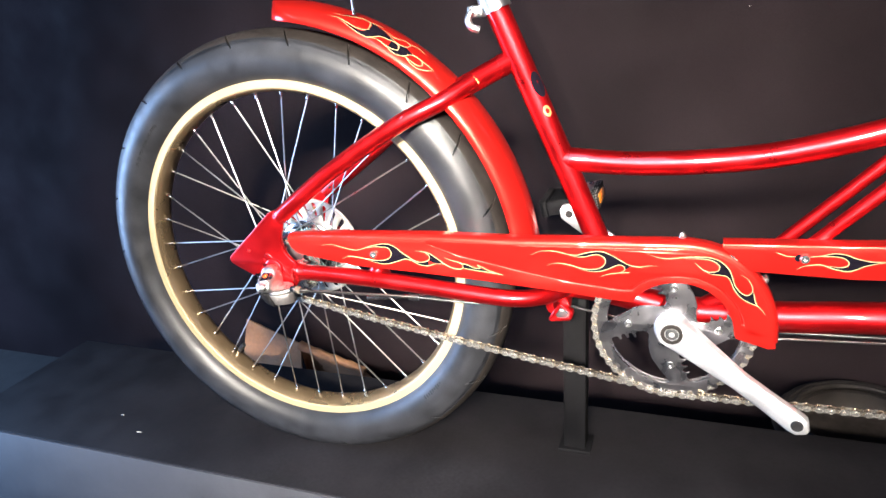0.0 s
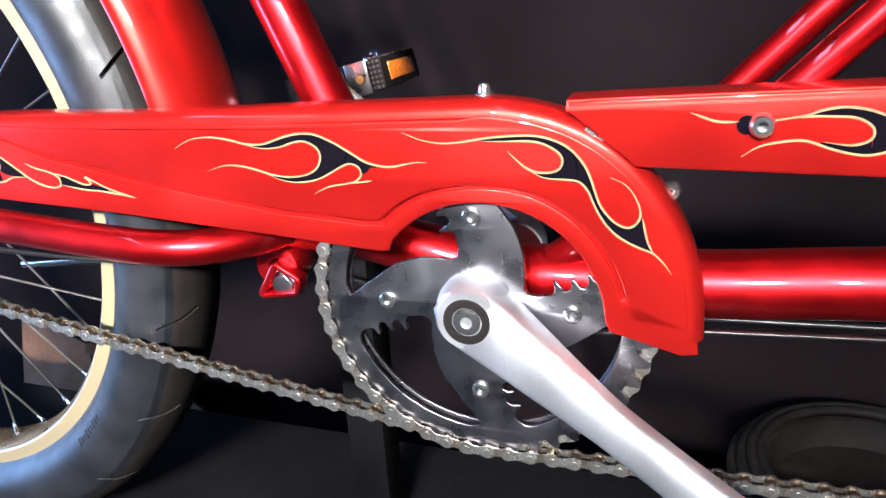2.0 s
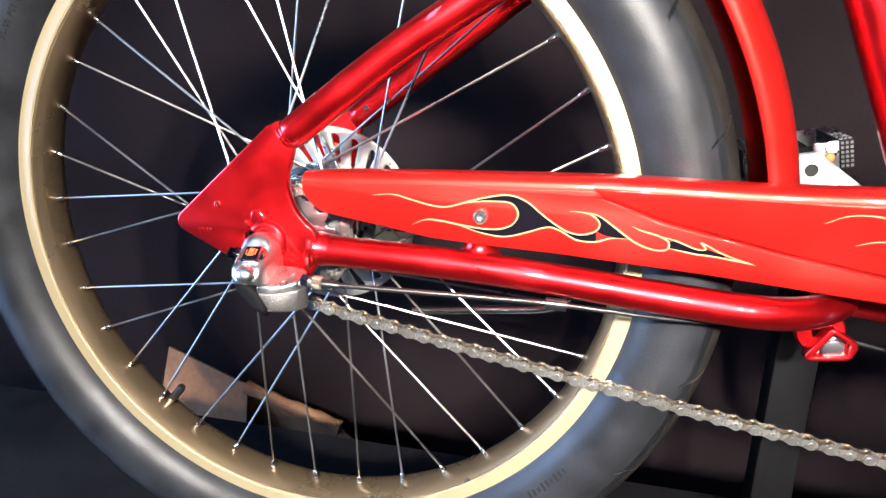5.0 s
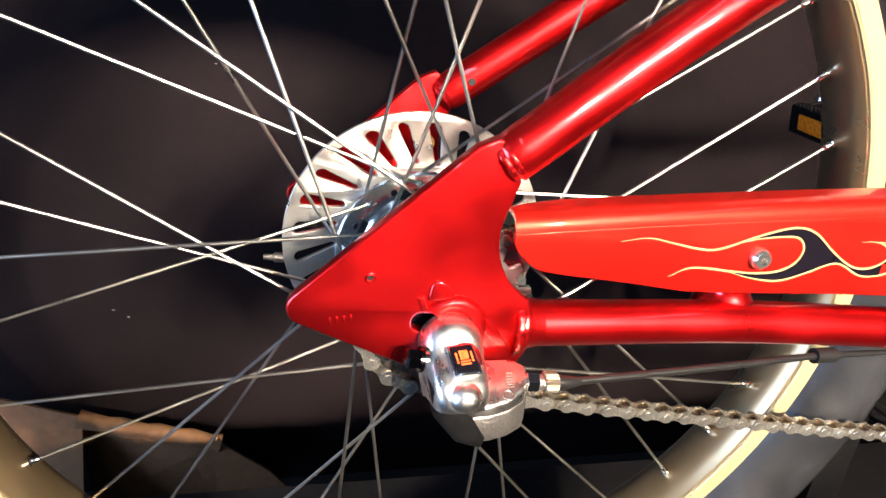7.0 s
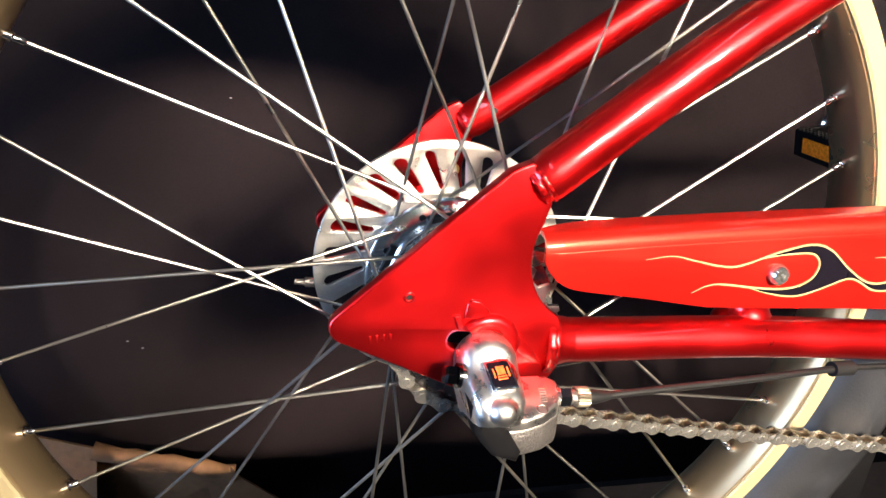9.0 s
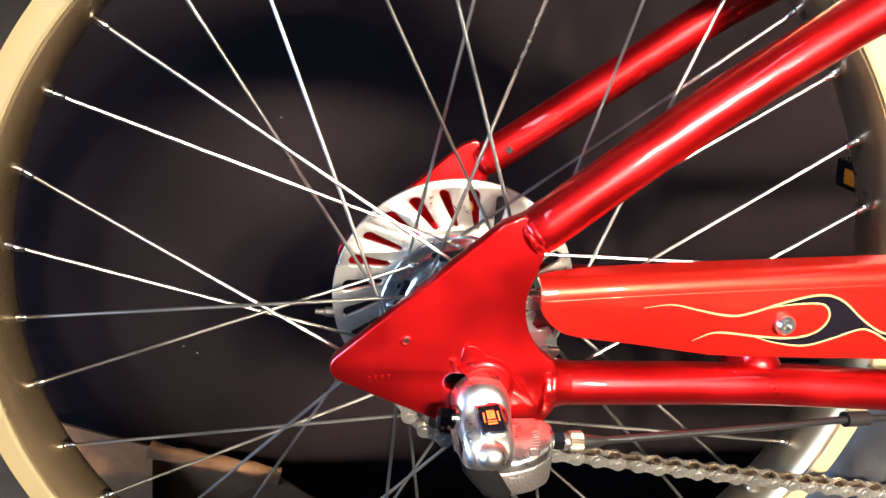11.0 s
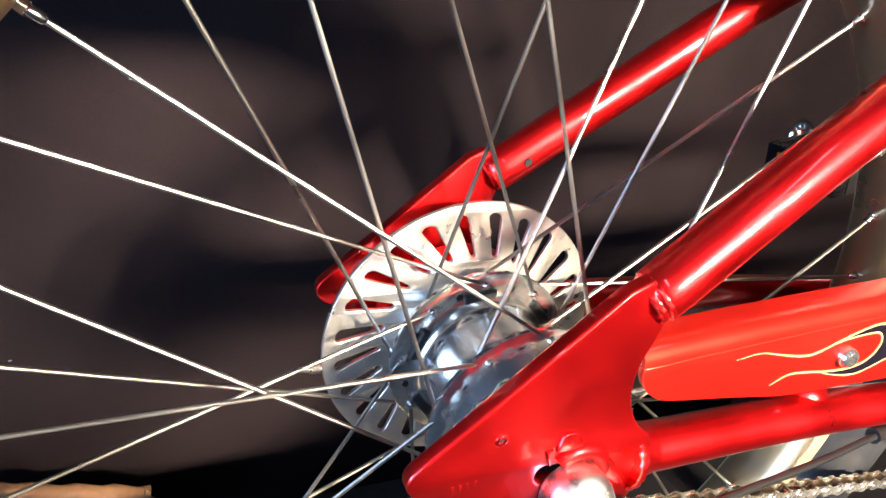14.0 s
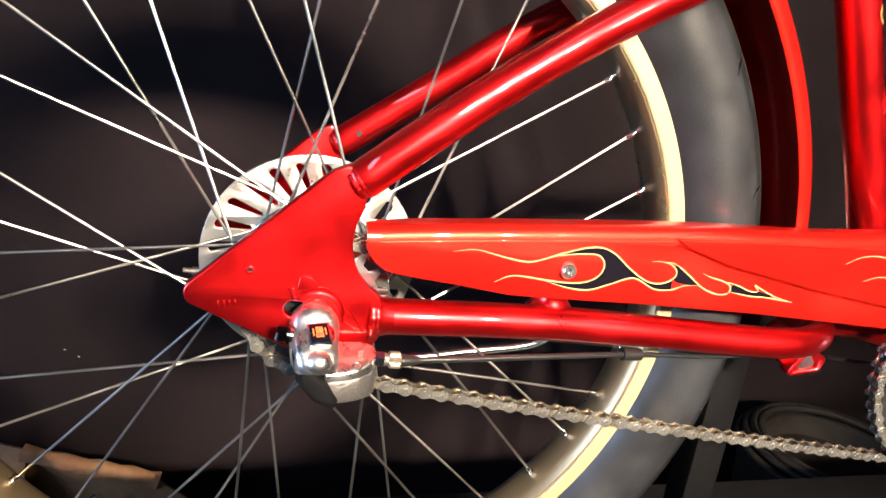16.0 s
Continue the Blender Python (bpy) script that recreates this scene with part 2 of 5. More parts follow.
bm = block(bmesh.new(), (-4.1, -4.5, HALL_FLOOR), (-4, 0.615, 3.2))
tagged(part("wall_west", bm, HALLM), "plain grey hall wall", "wall", kind="structure")
bm = block(bmesh.new(), (5, -4.5, HALL_FLOOR), (5.1, 0.615, 3.2))
tagged(part("wall_east", bm, HALLM), "plain grey hall wall", "wall", kind="structure")
bm = block(bmesh.new(), (-4.1, -4.6, HALL_FLOOR), (5.1, -4.5, 3.2))
tagged(part("wall_south", bm, HALLM), "plain grey hall wall", "wall", kind="structure")
bm = block(bmesh.new(), (-4.1, -4.6, 3.2), (5.1, 0.615, 3.3))
tagged(part("ceiling", bm, HALLM), "plain grey hall ceiling", "ceiling", kind="structure")
bm = block(bmesh.new(), (-0.712, -0.127, HALL_FLOOR), (2.6, 0.19, 0.0), 0.0025)
tagged(part("platform", bm, BOARD), "black painted display plinth under the bicycle", "plinth", kind="structure")
# the plinth's front face, a lighter blue-grey than its top
bm = block(bmesh.new(), (-0.712, -0.131, HALL_FLOOR), (2.6, -0.1272, -0.0015), 0.0008)
tagged(part("platform_fascia", bm, PLINTH_FRONT), "dark blue-grey front face of the plinth", "plinth", kind="structure")

# ---- bicycle ----
HUB = Vector((0, 0, 0.325))
BB = Vector((0.5316, 0, 0.2844))
bike = new("tandem_bicycle")
tagged(bike, "candy red tandem cruiser bicycle with flame decals, on a black plinth", "bicycle")


def line3(*p, steps=8):
    return spline(p, steps)


# frame tubes
def weld(parent, place, way, r, size=0.0009, name="weld_bead"):
    """A rippled bead round a tube's joint."""
    bm = bmesh.new()
    d = Vector(way).normalized()
    up = d.cross(Vector((0.3, 1, 0.2))).normalized()
    side = d.cross(up)
    n, m = 112, 8
    rings = []
    for i in range(n):
        a = 2 * math.pi * i / n
        out = math.cos(a) * up + math.sin(a) * side
        rr = size * (1 + 0.2 * math.sin(a * 19 + math.sin(a * 3)))
        rings.append([bm.verts.new(Vector(place) + out * (r + rr * 0.55 * math.cos(2 * math.pi * k / m)) + d * rr * math.sin(2 * math.pi * k / m)) for k in range(m)])
    for i in range(n):
        a, b = rings[i], rings[(i + 1) % n]
        for k in range(m):
            bm.faces.new((a[k], a[(k + 1) % m], b[(k + 1) % m], b[k]))
    return part(name, bm, RED, parent)


seat_top, seat_low = Vector((0.3125, 0, 0.6645)), Vector((0.452, 0, 0.338))
seat_tube = part("seat_tube", tube(bmesh.new(), line3(seat_top, seat_top.lerp(seat_low, 0.5), seat_low), 0.0148, 28), RED, bike)
top_line = line3((0.391, 0, 0.4795), (0.462, 0, 0.4748), (0.527, 0, 0.476), (0.588, 0, 0.481), (0.645, 0, 0.490), (0.733, 0, 0.513), (0.86, 0, 0.556), (1.0, 0, 0.61))
top_tube = part("top_tube", tube(bmesh.new(), top_line, 0.0145, 28), RED, bike)
weld(top_tube, (0.4005, 0, 0.4788), (1, 0, -0.06), 0.0145)
part("boom_tube", tube(bmesh.new(), line3((0.545, 0, 0.285), (0.65, 0, 0.2875), (0.738, 0, 0.2945), (1.0, 0, 0.312)), 0.0192, 28), RED, bike)
part("yoke_tube", tube(bmesh.new(), line3((0.383, 0, 0.312), (0.45, 0, 0.305), (0.53, 0, 0.288)), 0.017, 24), RED, bike)
part("bottom_bracket_shell", lathe(bmesh.new(), [(0.0, -0.034), (0.021, -0.034), (0.0225, -0.032), (0.0225, 0.032), (0.021, 0.034), (0.0, 0.034)], BB, 36), RED, bike)
for y, x in ((-0.026, 0.679), (0.004, 0.6607)):
    a = Vector((x - 0.024, y, 0.397 - 0.0248))
    d = Vector((0.695, 0, 0.719))
    part("twin_tube", tube(bmesh.new(), [a, a + d * 0.5], 0.0078, 20), RED, bike)
part("bottom_bracket_gusset", tube(bmesh.new(), [(0.56, 0, 0.29), (0.62, -0.008, 0.335)], 0.011, 18), RED, bike)

# dropouts, stays
drop_outline = arc(-0.066, 0.3425, 0.008, 140, 240, 6) + [(-0.0145, 0.3085), (0.008, 0.303), (0.030, 0.309), (0.0355, 0.318), (0.0355, 0.338)]
drop_outline += arc(0.052, 0.3755, 0.0365, 238, 155, 12) + [(0.0215, 0.4005), (0.0185, 0.4125), (0.0105, 0.4190), (0.0015, 0.4150)]
axle_slot = arc(-0.0030, 0.3330, 0.0046, -85, 95, 8) + arc(-0.0156, 0.3345, 0.0044, 95, 275, 8)
for side in (-1, 1):
    bm = sheet([drop_outline, axle_slot], -0.0725 if side < 0 else 0.0655, 0.0070, 0.0014)
    plate = part("dropout_plate", bm, RED, bike, "flat red welded dropout plate")
    if side < 0:
        bolt("eyelet", (-0.0393, -0.0722, 0.3573), 0.0027, plate, RED, height=0.0014, hexr=0.6)
        # dark disc for the shade in the eyelet's hole
        part("eyelet_hole", lathe(bmesh.new(), [(0, 0), (0.0014, 0), (0.0014, 0.0004), (0, 0.0004)], (-0.0393, -0.0726, 0.3573), 12), DARK, plate)
        # a collar with turned-out tabs round the axle, painted over
        ring = [(-0.0015 + 0.0118 * math.cos(radians(a)), -0.0730, 0.3330 + 0.0118 * math.sin(radians(a))) for a in range(-145, 152, 11)]
        part("axle_collar", tube(bmesh.new(), ring, 0.0036, 12), RED, plate, sharp=60)
        part("axle_tab", sheet([mm([(-13.5, 346.5), (-12.8, 353.6), (-10.8, 355.6), (-6.6, 355.0), (-1.8, 349.2), (-2.6, 346.0)])], -0.0742, 0.0030, 0.0008), RED, plate)
        part("axle_tab", sheet([mm([(-18.6, 347.6), (-15.4, 348.2), (-13.6, 341.5), (-15.8, 340.0)])], -0.0740, 0.0026, 0.0007), RED, plate)
        part("axle_tab", sheet([mm([(9.0, 341.0), (15.6, 335.6), (26.0, 321.0), (21.0, 322.0), (14.0, 327.6)])], -0.0742, 0.0030, 0.0008), RED, plate)
        # a black disc stands in for the shade inside the slot
        part("slot_recess", lathe(bmesh.new(), [(0, 0), (0.0190, 0), (0.0190, 0.002), (0, 0.002)], (-0.009, -0.0570, 0.3325), 24), DARK, plate, "black disc for the shade behind the axle slot")
        for k in range(4):
            part("stamped_mark", block(bmesh.new(), (-0.0565 + 0.0030 * k, -0.07256, 0.3345 + 0.0006 * k), (-0.0551 + 0.0030 * k, -0.0720, 0.3385 + 0.0003 * k), 0.0001), RED, plate)
    sy = side
    # the frame leans a little, so the far stay lies lower
    z0, z1 = (0.4065, 0.4635) if side < 0 else (0.4035, 0.4577)
    stay_line = line3((0.0135, 0.0675 * sy, z0), (0.0876, 0.0625 * sy, z1), (0.154, 0.0555 * sy, 0.5070), (0.207, 0.050 * sy, 0.5370), (0.249, 0.036 * sy, 0.5560), (0.285, 0.010 * sy, 0.577))
    stay = part("seat_stay", tube(bmesh.new(), [stay_line[0].lerp(stay_line[1], f) for f in (0.0, 0.25, 0.55)] + stay_line[1:], [0.0072, 0.0097, 0.0110] + [0.0112] * (len(stay_line) - 1), 24), RED, bike)
    weld(stay, (0.0150, 0.0674 * sy, z0 + 0.0012), (0.78, 0.04 * sy, 0.62), 0.0090, 0.0013)
    weld(stay, (0.0175, 0.0673 * sy, z0 + 0.0032), (0.78, 0.04 * sy, 0.62), 0.0103, 0.0011)
    if side > 0:
        # the eyelet is a dark disc that paints its hole's shade
        part("brake_eyelet", lathe(bmesh.new(), [(0, -0.0006), (0.0021, -0.0006), (0.0021, 0.0006), (0, 0.0006)], (0.0292, 0.0548, 0.4160), 16), DARK, stay)
    cs_line = line3((0.0315, 0.0625 * sy, 0.3273), (0.157, 0.0610 * sy, 0.3235), (0.295, 0.0600 * sy, 0.3130), (0.336, 0.0580 * sy, 0.3105), (0.364, 0.0480 * sy, 0.3095), (0.384, 0.031 * sy, 0.3095), (0.398, 0.010 * sy, 0.3110), steps=7)
    cstay = part("chain_stay", tube(bmesh.new(), cs_line, 0.0112, 24), RED, bike)
    flare = part("stay_flare", tube(bmesh.new(), [(x, 0.0624 * sy, 0.3273) for x in (0.0290, 0.0310, 0.0335, 0.0365, 0.0400, 0.0430)], [0.0158, 0.0148, 0.0134, 0.0124, 0.0117, 0.0112], 32), RED, cstay, sharp=60)
    for x, rad, size in ((0.0300, 0.0152, 0.0019), (0.0330, 0.0134, 0.0014)):
        weld(flare, (x, 0.0624 * sy, 0.3274), (1, 0, -0.03), rad, size)
mono = part("mono_stay", tube(bmesh.new(), line3((0.262, 0, 0.566), (0.2825, 0, 0.5755), (0.3335, 0, 0.6005)), 0.0135, 24), RED, bike)
weld(mono, (0.3195, 0, 0.5937), (0.9, 0, 0.43), 0.0136)
part("stay_badge", fill(ribbon(bmesh.new(), mm([(286, 570), (292, 576), (286, 584)]), 0.003, lambda x, z: -0.0139), mm([(288, 572), (293, 574), (290, 581)]), lambda x, z: -0.0139), BADGE, mono, "small gold emblem")
part("guard_mount", tube(bmesh.new(), line3((0.149, -0.0512, 0.326), (0.149, -0.0512, 0.338), (0.149, -0.0512, 0.350)), [0.0170, 0.0170, 0.0168, 0.0160, 0.0150, 0.0138, 0.0126, 0.0116, 0.0110] + [0.0106] * 8, 20), RED, bike)

# kickstand bracket under the yoke
tri = [(391.5, 290.5), (394.5, 289.0), (407.5, 281.0), (408.5, 277.5), (405.8, 270.0), (402.5, 267.6), (379.5, 264.2), (376.2, 266.0), (376.0, 269.5), (388.0, 289.0)]
inner = [(392.0, 286.0), (403.8, 279.3), (402.4, 271.6), (380.8, 268.2)]
bracket = part("stand_bracket", sheet([mm(tri), mm(inner)], -0.0235, 0.0115, 0.0018, res=3), RED, bike, "red triangular stand bracket")
part("bracket_plate", sheet([mm([(379, 266), (404, 270), (407, 279), (392, 288.5)])], -0.0150, 0.0040, 0.0006), RED, bracket)
part("bracket_lug", lathe(bmesh.new(), [(0.0060, -0.0130), (0.0150, -0.0130), (0.0165, -0.0110), (0.0165, 0.0110), (0.0150, 0.0130), (0.0060, 0.0130)], (0.3860, 0, 0.2835), 32, True), RED, bracket)
hexa = [(0.3930 + 0.0080 * math.cos(radians(60 * k + 12)), 0.2738 + 0.0080 * math.sin(radians(60 * k + 12))) for k in range(6)]
bracket_bolt = part("bracket_bolt", sheet([hexa], -0.0205, 0.0060, 0.0009), RINGM, bracket, "steel hex bolt")
part("bolt_washer", lathe(bmesh.new(), [(0, -0.0012), (0.0088, -0.0012), (0.0092, -0.0006), (0.0092, 0.0006), (0, 0.0006)], (0.3930, -0.0152, 0.2738), 24), RINGM, bracket_bolt)

# seat clamp and badge on the seat tube
bm = bmesh.new()
axis = (seat_low - seat_top).normalized()
tube(bm, [seat_top - axis * 0.012, seat_top + axis * 0.008], 0.0178, 28)
block(bm, (0.281, -0.012, 0.650), (0.300, 0.012, 0.664), 0.003)
tube(bm, line3((0.287, -0.014, 0.657), (0.284, -0.0165, 0.648), (0.288, -0.017, 0.640), (0.297, -0.0165, 0.637)), 0.0042, 14)
clamp = part("seat_clamp", bm, ALLOY, bike, "silver quick release seat clamp")
part("seat_post", tube(bmesh.new(), [seat_top + axis * 0.02, seat_top - axis * 0.16], 0.0135, 24), CHROME, clamp)


def on_seat_tube(u, v):
    """A place on the seat tube: u metres down from its top, v round it."""
    side = Vector((axis.z, 0, -axis.x))
    return seat_top + axis * u + side * 0.0151 * math.sin(v) + Vector((0, -0.0151 * math.cos(v), 0))


for nm, u0, u1, v0, v1, mat in (("tube_badge", 0.090, 0.122, -1.45, -0.35, FLAME_BLACK), ("tube_emblem", 0.132, 0.146, -1.0, -0.35, BADGE)):
    bm = bmesh.new()
    cu, cv, ru, rv = (u0 + u1) / 2, (v0 + v1) / 2, (u1 - u0) / 2, (v1 - v0) / 2
    ring = [bm.verts.new(on_seat_tube(cu + ru * math.cos(a), cv + rv * math.sin(a))) for a in (2 * math.pi * k / 24 for k in range(24))]
    mid = [bm.verts.new(on_seat_tube(cu + ru * 0.5 * math.cos(a), cv + rv * 0.5 * math.sin(a))) for a in (2 * math.pi * k / 24 for k in range(24))]
    for k in range(24):
        bm.faces.new((ring[k], ring[(k + 1) % 24], mid[(k + 1) % 24], mid[k]))
    if nm == "tube_badge":
        bm.faces.new(mid)
    part(nm, bm, mat, seat_tube, "round black and gold badge" if nm == "tube_badge" else "small gold emblem")

# ---- rear wheel ----
R_NIP = 0.2438
rim_profile = [(0.2560, -0.0145), (0.2560, 0.0145), (0.2500, 0.0185), (0.2485, 0.0182), (0.2460, 0.0145), (0.2444, 0.0085), (0.2438, 0.0), (0.2444, -0.0085), (0.2460, -0.0145), (0.2485, -0.0182), (0.2500, -0.0185)]
rim = part("rear_wheel", lathe(bmesh.new(), rim_profile, HUB, 144, True), RIMM, bike, "rear wheel with a cream rim and a wide black tyre", 30)
for sy in (-1, 1):
    prof = [(0.2560, 0.0150), (0.2650, 0.0160), (0.2655, 0.0180), (0.2640, 0.0195), (0.2512, 0.0203), (0.2498, 0.0195), (0.2496, 0.0170)]
    part("rim_sidewall", lathe(bmesh.new(), [(r, sy * y) for r, y in prof], HUB, 144, True), CREAM, rim, "cream painted rim sidewall", 30)

# tyre: a round section with slanting cuts in its shoulders
NP, CUTS = 34, 22
RC, HW = 0.2905, 0.0365
STEPS = [(0.0, 0), (0.10, 0), (0.20, 0), (0.30, 0), (0.40, 0), (0.465, 0), (0.476, 1), (0.490, 1), (0.501, 0), (0.60, 0), (0.70, 0), (0.80, 0), (0.90, 0)]
rows = []
for i in range(CUTS):
    for frac, cut in STEPS:
        ring = []
        for k in range(NP + 1):
            p = radians(-150 + 300 * k / NP)
            u = math.degrees(p)
            # the cuts lean along the tyre, and stand half a step apart on its two sides
            lean = 0.25 * math.tanh(u / 6) + 0.0042 * (u if abs(u) < 66 else math.copysign(66, u))
            a = 2 * math.pi * (i + frac + lean) / CUTS
            y, r = HW * math.sin(p), RC + 0.0345 * math.cos(p)
            if abs(u) < 49:
                r += 0.0016 * math.cos(p)
                y += 0.0016 * math.sin(p)
            if cut and 26 < abs(u) < 54:
                r -= 0.0042 * math.cos(p)
                y -= 0.0042 * math.sin(p)
            ring.append(HUB + Vector((r * math.cos(a), y, r * math.sin(a))))
        rows.append(ring)


def tyre_band(keep):
    """Joins the tyre's rings into one skin, across the steps that keep() allows."""
    bm = bmesh.new()
    verts = [[bm.verts.new(q) for q in ring] for ring in rows]
    for i in range(len(rows)):
        a, b = verts[i], verts[(i + 1) % len(rows)]
        for k in range(NP):
            if keep(-150 + 300 * (k + 0.5) / NP):
                bm.faces.new((a[k], a[k + 1], b[k + 1], b[k]))
    bmesh.ops.delete(bm, geom=[v for v in bm.verts if not v.link_faces], context="VERTS")
    return bm


tyre = part("tyre", tyre_band(lambda u: abs(u) > 44), RUBBER, rim, "wide black balloon tyre with cut shoulders", 42)
part("tread", tyre_band(lambda u: abs(u) < 52), TREAD, tyre, "brownish black slick tread with slanting cuts", 42)


def letters(text, size):
    cu = bpy.data.curves.new("letters", "FONT")
    cu.body, cu.size, cu.extrude = text, size, 0.0004
    cu.align_x, cu.resolution_u = "CENTER", 3
    ob = bpy.data.objects.new("letters", cu)
    me = bpy.data.meshes.new_from_object(ob)
    bpy.data.objects.remove(ob), bpy.data.curves.remove(cu)
    return me


def on_sidewall(a, r, turn=0.0):
    """A pose on the tyre's near sidewall: x runs clockwise along it, y outwards."""
    c = max(-1.0, min(1.0, (r - RC) / 0.0345))
    p = math.acos(c)
    out = Vector((math.cos(radians(a)), 0, math.sin(radians(a))))
    n = (Vector((0, -math.sin(p) / HW, 0)) + out * math.cos(p) / 0.0345).normalized()
    along = Vector((math.sin(radians(a)), 0, -math.cos(radians(a))))
    m = Matrix((along, n.cross(along), n)).transposed().to_4x4()
    return Matrix.Translation(HUB + out * r + Vector((0, -HW * math.sin(p), 0))) @ m


def sidewall_text(text, a_mid, r, size, step):
    bm = bmesh.new()
    for i, ch in enumerate(text):
        if ch == " ":
            continue
        me = letters(ch, size)
        me.transform(on_sidewall(a_mid - step * (i - (len(text) - 1) / 2), r))
        bm.from_mesh(me)
        bpy.data.meshes.remove(me)
    return part("sidewall_lettering", bm, RUBBER_MARK, rim, "raised lettering on the sidewall")


sidewall_text("35-50 PSI (240-345 KPA)", 141.3, 0.2770, 0.0066, 0.72)
bar = bmesh.new()
bmesh.ops.create_cube(bar, size=1.0)
bar_mesh = bpy.data.meshes.new("sidewall_bar")
bar.to_mesh(bar_mesh), bar.free()
finish(bar_mesh, RUBBER_MARK)
for a0 in (322,):
    for k in range(9):
        ob = new("sidewall_bar", bar_mesh)
        ob.parent = rim
        ob.matrix_world = on_sidewall(a0 - k * 0.95, 0.2775) @ Matrix.Diagonal((0.0024, 0.0038 + 0.0016 * (k % 3), 0.0006, 1))

# spokes: three-cross, alternate flanges
FLANGE = {True: -0.029, False: 0.021}
A0, FLANGE_R = 178.8, 0.0405
for k in range(36):
    near = k % 2 == 1
    th = A0 + (k - 5) * 10.0
    way = -1 if k % 4 in (1, 2) else 1
    ho = th + way * 58.8
    outer = k % 4 in (1, 0)
    fy = FLANGE[near] + (0.0022 if outer == near else -0.0022) * (-1 if near else -1)
    a = HUB + Vector((FLANGE_R * math.cos(radians(ho)), fy, FLANGE_R * math.sin(radians(ho))))
    b = HUB + Vector((R_NIP * math.cos(radians(th)), 0, R_NIP * math.sin(radians(th))))
    sp = part("spoke", rod(bmesh.new(), a, b, 0.00098, seg=8), STEEL, rim)
    d = (a - b).normalized()
    bm = tube(bmesh.new(), [b - d * 0.003, b + d * 0.0005, b + d * 0.0030, b + d * 0.0036, b + d * 0.0078, b + d * 0.0088], [0.0024, 0.0024, 0.0026, 0.0020, 0.0019, 0.0011], 10)
    part("nipple", bm, CHROME, rim)
va = radians(A0 + 4.9 * 10 + 3)
bm = bmesh.new()
out = Vector((math.cos(va), 0, math.sin(va)))
tube(bm, [HUB + out * 0.245, HUB + out * 0.232], 0.0028, 14)
part("valve", bm, CHROME, rim)
part("valve_cap", tube(bmesh.new(), [HUB + out * 0.233, HUB + out * 0.231, HUB + out * 0.217, HUB + out * 0.215], [0.0034, 0.0042, 0.0040, 0.0030], 14), DARK, rim, "black valve cap")

# hub
bm = lathe(bmesh.new(), [(0, -0.052), (0.012, -0.052), (0.013, -0.040), (0.032, -0.0348), (0.0385, -0.0325), (0.0455, -0.0308), (0.0472, -0.0295), (0.0472, -0.0275), (0.0455, -0.0262), (0.040, -0.0245), (0.0365, -0.019), (0.0340, -0.010), (0.0330, 0.0), (0.0325, 0.007), (0.0330, 0.012), (0.0350, 0.0155), (0.0400, 0.0178), (0.0465, 0.0188), (0.0480, 0.0200), (0.0480, 0.0218), (0.0460, 0.0230), (0.036, 0.027), (0.033, 0.046), (0.012, 0.050), (0, 0.060)], HUB, 72)
hub = part("hub", bm, HUBM, bike, "polished silver gear hub")
for k in range(18):
    for y, ph in ((-0.0312, 0.0), (0.0180, 10.0)):
        a = radians(k * 20 + ph + 5)
        if k % 2 == 0:
            part("flange_rivet", lathe(bmesh.new(), [(0, -0.0014), (0.0009, -0.0013), (0.0010, -0.0007), (0.0016, -0.0010), (0.0020, 0.0002), (0.0020, 0.0010)], HUB + Vector((0.0425 * math.cos(a), y - 0.0006, 0.0425 * math.sin(a))), 12), CHROME, hub)
        else:
            # flat dark discs give the spoke holes their shade
            part("spoke_hole", lathe(bmesh.new(), [(0, 0), (0.0019, 0), (0.0019, 0.0006), (0, 0.0006)], HUB + Vector((FLANGE_R * math.cos(a), y - 0.0006, FLANGE_R * math.sin(a))), 10), DARK, hub)
# the shell is closed; dark blocks stand for the shade in its openings
for k in range(6):
    a = radians(k * 60 + 40)
    c = HUB + Vector((0.0372 * math.cos(a), 0.0166, 0.0372 * math.sin(a)))
    bm = block(bmesh.new(), (-0.0032, -0.0015, -0.0085), (0.0032, 0.0015, 0.0085), 0.0012)
    ob = part("hub_slot", bm, DARK, hub, "dark block for the shade in a hub shell opening")
    ob.matrix_world = Matrix.Translation(c) @ Matrix.Rotation(-a, 4, "Y") @ Matrix.Rotation(radians(-22), 4, "Z")
# finned cooling disc of the roller brake
slots = []
for k in range(24):
    w = 1.0 if k % 3 else 0.8
    ring = [(0.0486 + 0.0017 * math.cos(radians(a)), 0.0017 * w * math.sin(radians(a))) for a in (270, 225, 180, 135, 90)]
    ring += [(0.0682 + 0.0026 * math.cos(radians(a)), 0.0037 * w * math.sin(radians(a))) for a in (90, 60, 25, 0, -25, -60, -90)]
    a = radians(k * 15 + 3)
    for n, (r, t) in enumerate(ring):
        b = a + t / r + (r - 0.048) * radians(300)
        ring[n] = (HUB.x + r * math.cos(b), HUB.z + r * math.sin(b))
    slots.append(ring)
bm = sheet([arc(0, HUB.z, 0.0765, 0, 357, 95)] + slots, 0.0385, 0.0030, 0.0007)
for v in bm.verts:
    r = math.hypot(v.co.x, v.co.z - HUB.z)
    v.co.y += 0.007 * max(0.0, min(1.0, (0.050 - r) / 0.02)) * -1
part("brake_disc", bm, DISC, hub, "slotted silver cooling disc of the roller brake")
